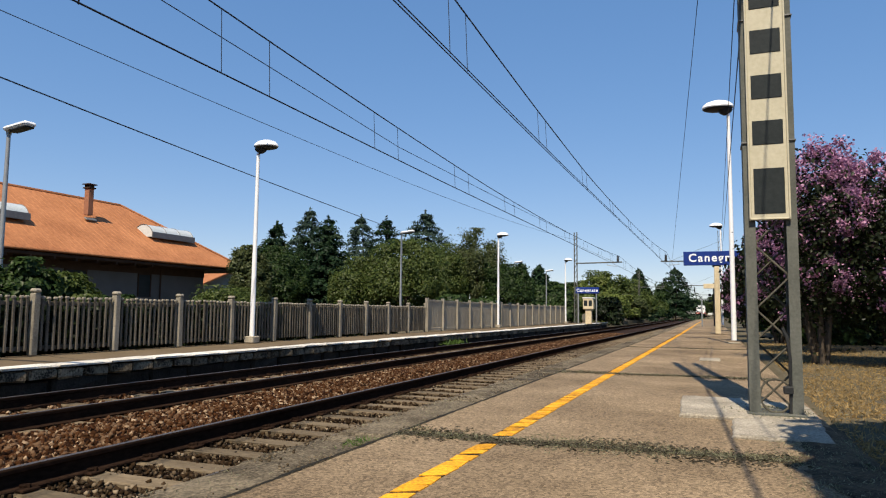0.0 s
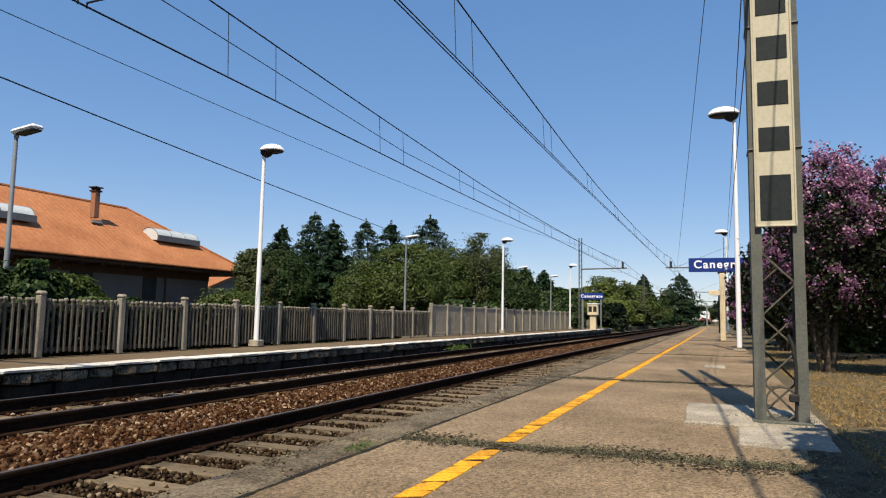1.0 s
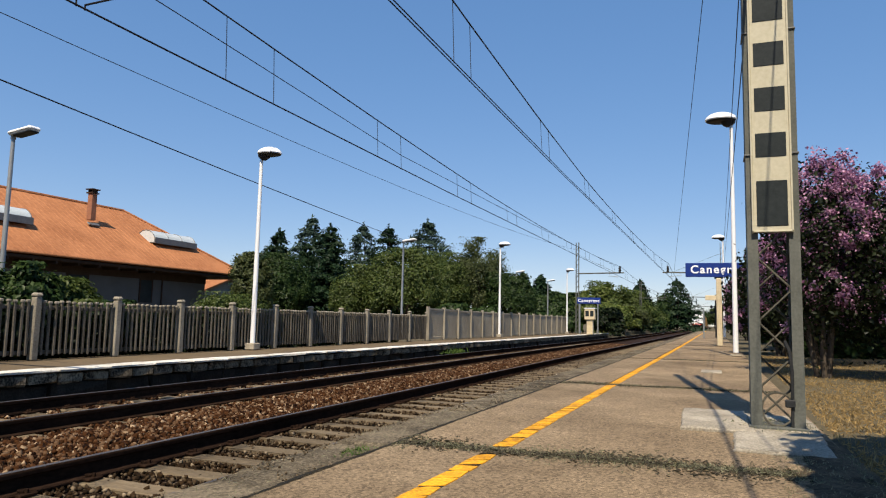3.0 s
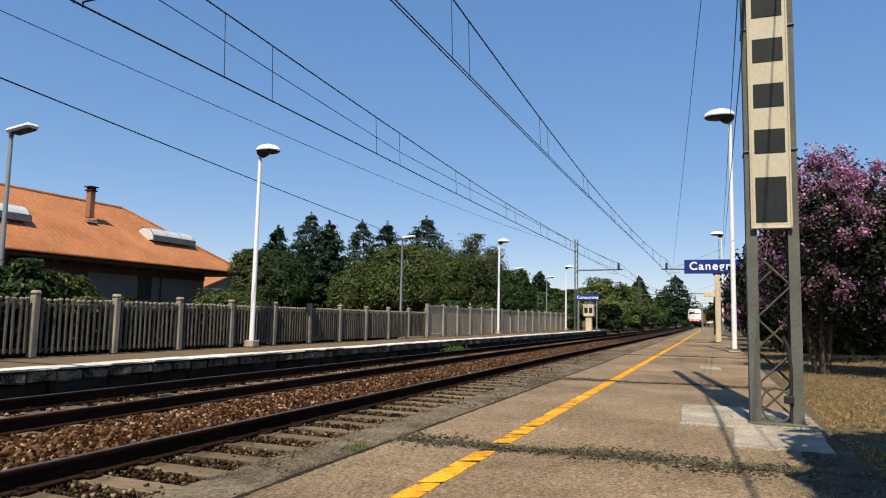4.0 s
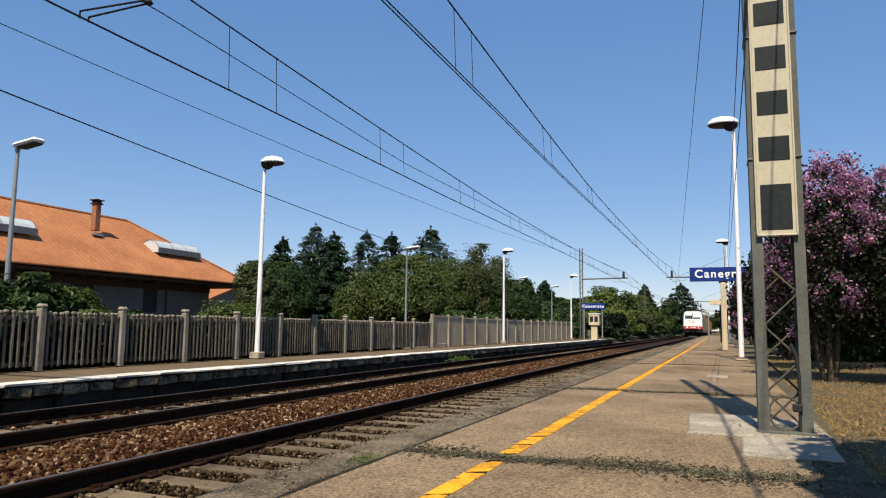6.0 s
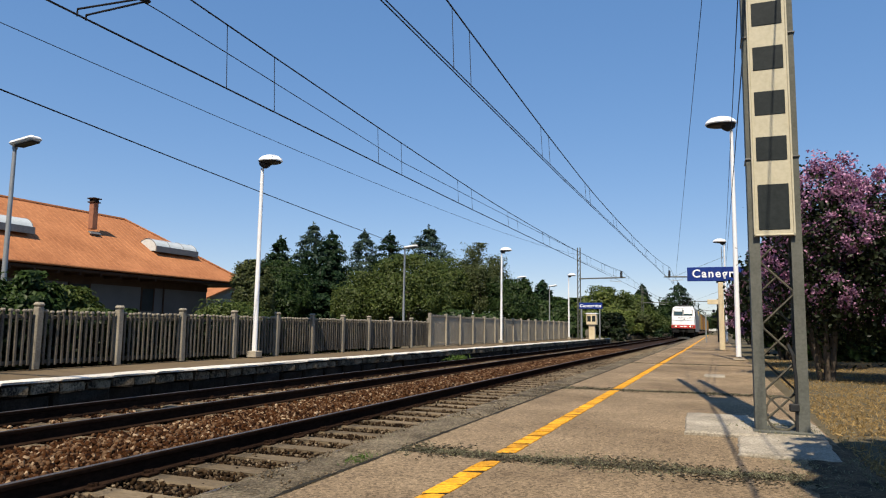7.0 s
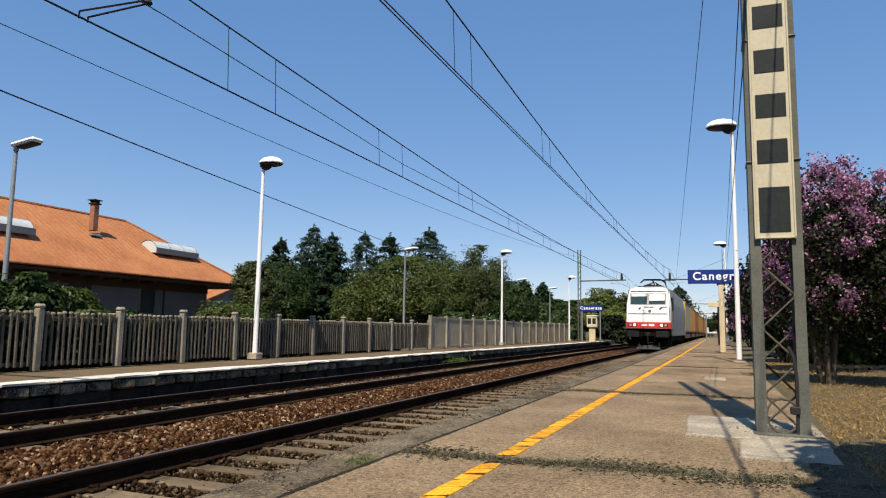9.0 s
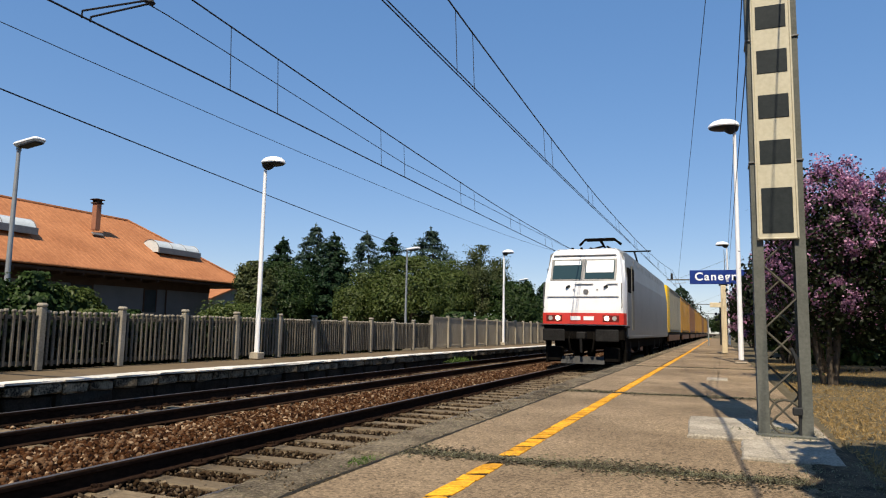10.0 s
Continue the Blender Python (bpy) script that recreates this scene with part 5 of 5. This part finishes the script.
    y = 6.2 + rng.normal(0, 0.18, m)
    blades("mast_weeds", x[:900], y[:900], np.full(900, 0.02), rng.uniform(0.012, 0.045, 900), "weed", "dry weeds at the foot of the mast")


# ---- train ----
FRONT_AT_END, SPEED = 23.3, 22.1
train = []


def build_loco():
    """Origin on the rail between the rails at the foremost face; the body runs towards +y."""
    t = thing("locomotive", (AXIS_NEAR, 40, RAIL_TOP), "white and grey electric locomotive with a red front band", "locomotive")
    W, L = 1.39, 18.3
    # cross-sections along the body: (y, half width low, half width high, bottom, shoulder, roof)
    def ring(y, wl, wt, zb, zs, zt):
        return [(-wl, y, zb), (wl, y, zb), (wl, y, zs), (wt, y, zt - 0.16), (wt - 0.28, y, zt), (-wt + 0.28, y, zt), (-wt, y, zt - 0.16), (-wl, y, zs)]
    secs = [(0.75, W, W - 0.13, 1.0, 3.0, 4.05), (1.5, W, W - 0.10, 1.0, 3.1, 4.12), (L - 1.5, W, W - 0.10, 1.0, 3.1, 4.12), (L - 0.75, W, W - 0.13, 1.0, 3.0, 4.05), (L - 0.1, 1.36, 1.18, 1.0, 2.9, 3.7)]
    v, f = [], []
    for q in secs:
        v += ring(*q)
    for k in range(len(secs) - 1):
        f += [(8 * k + i, 8 * k + (i + 1) % 8, 8 * k + 8 + (i + 1) % 8, 8 * k + 8 + i) for i in range(8)]
    f += [tuple(range(8)), tuple(range(8 * len(secs) - 8, 8 * len(secs)))]
    body = part("body", Shape().add(v, f), "loco_grey", t, "grey body sides and roof")
    # nose: upright lower face, raked windscreen, rounded cheeks
    prof = [(0.02, 1.40), (0.0, 1.9), (0.10, 2.86), (0.50, 3.78), (0.62, 3.95), (0.78, 4.06)]
    half = [1.33, 1.34, 1.29, 1.17, 1.12, 1.02]
    back = [1.385, 1.385, 1.385, 1.29, 1.2, 1.0]
    v, f = [], []
    for (y, z), w, wb in zip(prof, half, back):
        v += [(-min(w + 0.065, wb), y + 0.30, z), (-w, y + 0.06, z), (-w + 0.16, y, z), (w - 0.16, y, z), (w, y + 0.06, z), (min(w + 0.065, wb), y + 0.30, z), (wb, max(0.80, y + 0.32), z), (-wb, max(0.80, y + 0.32), z)]
    for k in range(len(prof) - 1):
        f += [(8 * k + i, 8 * k + (i + 1) % 8, 8 * k + 8 + (i + 1) % 8, 8 * k + 8 + i) for i in range(8)]
    f += [tuple(range(8)), tuple(range(8 * len(prof) - 8, 8 * len(prof)))]
    nose = part("cab_front", Shape().add(v, f), "loco_white", t, "white cab front", False)
    # red band with lamps
    v, f = [], []
    for z in (1.43, 1.81):
        v += [(-1.415, 0.34, z), (-1.355, 0.045, z), (-1.19, -0.02, z), (1.19, -0.02, z), (1.355, 0.045, z), (1.415, 0.34, z)]
    f = [(i, i + 1, i + 7, i + 6) for i in range(5)] + [(0, 6, 11, 5), (0, 5, 4, 3, 2, 1), (6, 7, 8, 9, 10, 11)]
    band = part("front_band", Shape().add(v, f), "loco_red", t, "red band across the front")
    for sx in (-1, 1):
        cl = part("lamp_cluster", Shape().box((sx * 0.95, -0.025, 1.63), (0.54, 0.02, 0.21), 0.008), "lamp_red", band, "dark red headlight housing")
        part("headlight", Shape().rod((sx * 0.82, -0.03, 1.63), (sx * 0.82, -0.055, 1.63), 0.08, n=14), "lamp_on", cl)
        part("tail_light", Shape().rod((sx * 1.07, -0.03, 1.63), (sx * 1.07, -0.05, 1.63), 0.075, n=12), "lamp_lens", cl)
    for x in (-0.26, 0.26):
        part("number_bar", Shape().box((x * 0.85, -0.026, 1.63), (0.34, 0.012, 0.13)), "sign_white", band, "white number plate bars")
    # windscreens, following the rake
    tilt = Matrix.Rotation(-math.atan2(0.40, 0.92), 3, "X")
    n0 = Vector((0, 0.285, 3.285))
    part("screen_surround", Shape().box(n0 + Vector((0, -0.005, 0)), (2.24, 0.02, 0.84), 0.008, tilt), "steel", nose, "grey windscreen surround")
    for x in (-0.555, 0.555):
        g = part("windscreen", Shape().box(n0 + Vector((x, -0.02, 0)), (0.99, 0.02, 0.72), 0.008, tilt), "wind_glass", nose, "dark windscreen pane")
        hh = 0.46 if x > 0 else 0.16
        dz = 0.35 - hh / 2
        part("blind", Shape().box(n0 + Vector((x, -0.034 + dz * 0.40 / 0.92 * 0.92, dz * 0.92)), (0.92, 0.012, hh), 0, tilt), "blind", g, "pale sun blind")
    part("visor", Shape().box((0, 0.50, 3.80), (2.16, 0.10, 0.05), 0.015), "steel", nose)
    for x in (-0.55, 0.72):
        part("wiper", Shape().rod((x, 0.03, 2.66), (x + 0.12, 0.06, 2.74), 0.035, n=6), "dark_metal", nose)
    part("emblem", Shape().rod((0.12, 0.05, 2.52), (0.12, 0.03, 2.52), 0.09, n=10), "steel", nose, "small round grey emblem")
    for x, w, z in ((0.05, 0.62, 2.78), (-0.3, 0.05, 2.6), (0.5, 0.05, 2.6), (1.0, 0.35, 2.78)):
        part("seam", Shape().box((x, 0.065 if z > 2.7 else 0.045, z), (w, 0.02, 0.025)), "steel", nose)
    part("seam", Shape().box((0, 0.028, 2.36), (2.4, 0.05, 0.008)), "container_grey", nose)
    for sx in (-1, 1):
        part("grab_rail", Shape().pipe([(sx * 1.30, 0.0, 1.98), (sx * 1.32, -0.05, 2.05), (sx * 1.30, 0.0, 2.8)], 0.016), "steel", nose)
        ob = part("step_board", Shape().box((sx * 1.25, 0.5, 1.36), (0.40, 0.6, 0.06), 0.01), "buffer_grey", t)
    # side doors, windows, panels
    for sx in (-1, 1):
        part("cab_window", Shape().box((sx * (W - 0.005), 1.30, 2.98), (0.05, 0.80, 0.86), 0.02), "under", body, "dark cab side window")
        part("cab_door", Shape().box((sx * (W + 0.004), 2.25, 2.40), (0.02, 0.66, 2.30), 0.02), "container_grey", body, "grey side door")
        part("door_window", Shape().box((sx * (W + 0.012), 2.25, 3.05), (0.03, 0.46, 0.80), 0.012), "under", body, "dark door window")
        for k in range(9):
            part("side_grille", Shape().box((sx * (W - 0.088), 3.8 + k * 1.4, 3.62), (0.06, 1.25, 0.42), 0.015), "loco_grey", body)
        part("sole_bar", Shape().box((sx * (W - 0.01), L / 2, 1.02), (0.05, L - 1.8, 0.10), 0.01), "steel", body)
    # underframe, buffers, coupling, plough
    part("underframe", Shape().box((0, 0.55, 1.16), (2.7, 0.8, 0.52), 0.04).box((0, L / 2, 0.80), (2.3, L - 1.8, 0.42), 0.04), "under", t, "black underframe")
    for sx in (-1, 1):
        b = part("buffer", Shape().rod((sx * 0.88, 0.10, 1.06), (sx * 0.88, -0.36, 1.06), 0.14, 0.12, 14), "under", t)
        part("buffer_plate", Shape().box((sx * 0.88, -0.39, 1.06), (0.74, 0.05, 0.40), 0.06), "buffer_grey", b, "grey rectangular buffer plate")
        part("hose", Shape().pipe([(sx * 0.40, 0.0, 1.15), (sx * 0.42, -0.18, 0.9), (sx * 0.36, -0.15, 0.55), (sx * 0.28, 0.05, 0.45)], 0.035), "under", t)
        part("rail_guard", Shape().box((sx * 0.95, 0.2, 0.42), (0.5, 0.4, 0.5), 0.05), "under", t)
        part("step", Shape().box((sx * 1.32, 0.75, 0.55), (0.10, 0.5, 0.9), 0.02), "under", t)
    part("coupling", Shape().box((0, -0.12, 1.05), (0.30, 0.35, 0.26), 0.04).rod((0, -0.26, 1.0), (0, -0.2, 0.5), 0.045, n=8), "buffer_grey", t)
    part("plough", Shape().across([(-0.02, 0.12), (0.10, 0.36), (0.2, 0.36), (0.2, 0.12)], -0.72, 0.72), "plough_grey", t, "grey track plough")
    for y in (3.2, 5.8, 12.5, 15.1):
        wh = part("wheelset", Shape().rod((-0.80, 0, 0), (-0.66, 0, 0), 0.62, n=22).rod((0.66, 0, 0), (0.80, 0, 0), 0.62, n=22).rod((-0.8, 0, 0), (0.8, 0, 0), 0.09, n=10), "under", t)
        wh.location = (0, y, 0.625)
        for sx in (-1, 1):
            part("axle_box", Shape().box((sx * 1.05, y, 0.66), (0.24, 0.55, 0.42), 0.05), "buffer_grey", t)
    for y in (4.5, 13.8):
        part("bogie_frame", Shape().box((-0.98, y, 0.72), (0.16, 4.0, 0.26), 0.05).box((0.98, y, 0.72), (0.16, 4.0, 0.26), 0.05), "under", t)
    # roof gear
    part("roof_fairing", Shape().box((0, L / 2, 4.17), (1.7, L - 4.5, 0.14), 0.04), "steel", t)
    for y0, raised in ((3.4, False), (L - 4.6, True)):
        q = Shape().box((0, y0 + 0.9, 4.28), (1.5, 1.8, 0.08), 0.02)
        for sx in (-1, 1):
            q.rod((sx * 0.5, y0 + 0.3, 4.1), (sx * 0.5, y0 + 0.3, 4.4), 0.07, n=8).rod((sx * 0.5, y0 + 1.6, 4.1), (sx * 0.5, y0 + 1.6, 4.4), 0.07, n=8)
        if raised:
            q.pipe([(0, y0 + 0.3, 4.45), (0, y0 + 2.4, 5.0), (0, y0 + 0.9, 5.48)], 0.05)
            q.rod((-0.85, y0 + 0.9, 5.50), (0.85, y0 + 0.9, 5.50), 0.04, n=6)
        else:
            q.pipe([(-0.35, y0 + 0.2, 4.40), (-0.05, y0 + 2.5, 4.52), (0, y0 + 0.4, 4.74)], 0.06)
            q.pipe([(0.35, y0 + 0.2, 4.40), (0.05, y0 + 2.5, 4.52)], 0.06)
            q.pipe([(-0.8, y0 + 0.35, 4.56), (-0.55, y0 + 0.2, 4.76), (0.55, y0 + 0.2, 4.76), (0.8, y0 + 0.35, 4.56)], 0.05)
            q.pipe([(-0.55, y0 + 0.5, 4.76), (0.55, y0 + 0.5, 4.76)], 0.045)
            q.rod((-0.55, y0 + 0.2, 4.3), (-0.1, y0 + 1.4, 4.62), 0.04, n=6).rod((0.55, y0 + 0.2, 4.3), (0.1, y0 + 1.4, 4.62), 0.04, n=6)
            for ky in (0.3, 1.6):
                for kx in (-0.55, 0.55):
                    q.lathe((kx, y0 + ky, 4.1), [(0.06, 0), (0.11, 0.04), (0.06, 0.08), (0.11, 0.12), (0.06, 0.16), (0.1, 0.2), (0.05, 0.26)], 8)
        part("pantograph", q, "under", t, "black folding pantograph")
    for x in (-0.62, -0.3):
        part("aerial", Shape().rod((x, 1.5, 4.08), (x, 1.5, 4.2), 0.05, n=8), "under", t)
    train.append((t, 0.0))
    return t


def build_wagons():
    def wagon(main, end, label, n_ribs=26):
        """Origin on the rail at the front end; a flat wagon with one long container."""
        t = thing("container_wagon", (AXIS_NEAR, 60, RAIL_TOP), label, "wagon", "wagons of the train")
        L = 13.6
        part("deck", Shape().box((0, L / 2, 1.06), (2.5, L, 0.26), 0.03), "under", t)
        for sx in (-1, 1):
            part("side_sill", Shape().box((sx * 1.2, L / 2, 0.88), (0.12, L - 3, 0.4), 0.03), "container_brown", t)
        c = part("container", Shape().box((0, L / 2, 2.60), (2.46, L - 0.5, 2.72), 0.03), main, t)
        q = Shape()
        for k in range(n_ribs):
            for sx in (-1, 1):
                q.box((sx * 1.235, 0.7 + k * (L - 1.4) / (n_ribs - 1), 2.6), (0.045, 0.20, 2.4), 0.012)
        part("corrugation", q, main, c)
        part("end_wall", Shape().box((0, 0.24, 2.60), (2.50, 0.10, 2.76), 0.02), end, c, "yellow end wall" if end == "container_yellow" else "")
        for sx in (-1, 1):
            part("corner_post", Shape().box((sx * 1.21, 0.28, 2.6), (0.12, 0.16, 2.78), 0.02), end, c)
            part("corner_post", Shape().box((sx * 1.21, L - 0.28, 2.6), (0.12, 0.16, 2.78), 0.02), main, c)
            part("top_rail", Shape().box((sx * 1.22, L / 2, 3.94), (0.10, L - 0.5, 0.10), 0.02), main, c)
            if end == "container_yellow":
                part("side_panel", Shape().box((sx * 1.27, 1.15, 2.60), (0.05, 1.7, 2.74), 0.015), end, c, "yellow side panel")
        for y in (1.6, 3.4, L - 3.4, L - 1.6):
            part("wheelset", Shape().rod((-0.80, y, 0.46), (-0.67, y, 0.46), 0.46, n=16).rod((0.67, y, 0.46), (0.80, y, 0.46), 0.46, n=16).rod((-0.8, y, 0.46), (0.8, y, 0.46), 0.07, n=8), "under", t)
        for y in (2.5, L - 2.5):
            part("bogie_frame", Shape().box((-0.98, y, 0.6), (0.14, 2.6, 0.22), 0.04).box((0.98, y, 0.6), (0.14, 2.6, 0.22), 0.04), "under", t)
        for sx in (-1, 1):
            part("buffer", Shape().rod((sx * 0.88, 0.05, 1.06), (sx * 0.88, -0.45, 1.06), 0.14, n=10), "under", t)
        return t
    a = wagon("container_grey", "container_yellow", "flat wagon carrying a grey container with a yellow end")
    b = wagon("container_tan", "container_tan", "flat wagon carrying an ochre container")
    c = wagon("container_brown", "container_brown", "flat wagon carrying a brown container")
    back = 19.0
    train.append((a, back))
    train.append((b, back + 14.4))
    train.append((c, back + 28.8))
    for k in range(3, 9):
        ob = copy_thing((b, b, c)[k % 3], pose(AXIS_NEAR, 60, RAIL_TOP))
        train.append((ob, back + 14.4 * k))


def build_far_details():
    t = thing("track_signal", (-10.2, 88.0, -0.4), "short signal post banded in cream and black", "signal")
    part("post", Shape().rod((0, 0, 0), (0, 0, 2.0), 0.10, n=10), "dark_metal", t)
    for k in range(3):
        part("band", Shape().rod((0, 0, 0.85 + 0.42 * k), (0, 0, 1.07 + 0.42 * k), 0.125, n=12), "cream", t)
    t = thing("platform_post", (-0.62, 49.0, 0.0), "thin grey post near the end of the platform", "post")
    part("pole", Shape().rod((0, 0, 0), (0, 0, 2.0), 0.045, n=8), "galvanised", t)
    t = thing("platform_signal", (0.15, 52.0, 0.0), "railway signal with a pale board and dark lamp heads", "signal")
    part("post", Shape().rod((0, 0, 0), (0, 0, 3.0), 0.06, n=8), "dark_metal", t)
    part("board", Shape().box((-0.25, -0.05, 2.78), (0.85, 0.05, 0.34), 0.02), "post_cream", t, "pale board")
    for z in (1.75, 2.15):
        part("lamp_head", Shape().rod((-0.28, 0.05, z), (-0.28, -0.2, z), 0.10, n=12).rod((0, 0, z), (-0.28, 0, z), 0.03, n=6), "dark_metal", t, "dark round lamp head")
    t = thing("distant_building", (30, 330, 0), "pale distant buildings at the end of the line", "building")
    part("wall", Shape().box((0, 0, 3.2), (24, 8, 7)), "render_wall", t)
    part("roof", Shape().across([(-5, 6.7), (0, 9.2), (5, 6.7)], -13, 13), "roof", t)


build_house()
build_trees()
build_blossom_shrubs()
build_loco()
build_wagons()
build_far_details()
build_grass()
build_tracks()


def motions():
    """The train comes up the near track at an even speed, its driving wheels turning."""
    for ob, back in train:
        rows = []
        for k in range(21):
            t = k * 0.5
            y = FRONT_AT_END + SPEED * (10 - t) + back
            rows.append((t, pose(AXIS_NEAR - 0.10 + bend(y), y, RAIL_TOP, 0, 0, -math.degrees(math.atan2(bend(y + 12) - bend(y), 12)))))
        walk(ob, rows)
        for wh in ob.children:
            if wh.name.startswith("wheelset") and back == 0.0:
                at = wh.location.copy()
                walk(wh, [(k / 30, pose(*at, math.degrees(SPEED * k / 30 / 0.62) % 360)) for k in range(301)])


motions()
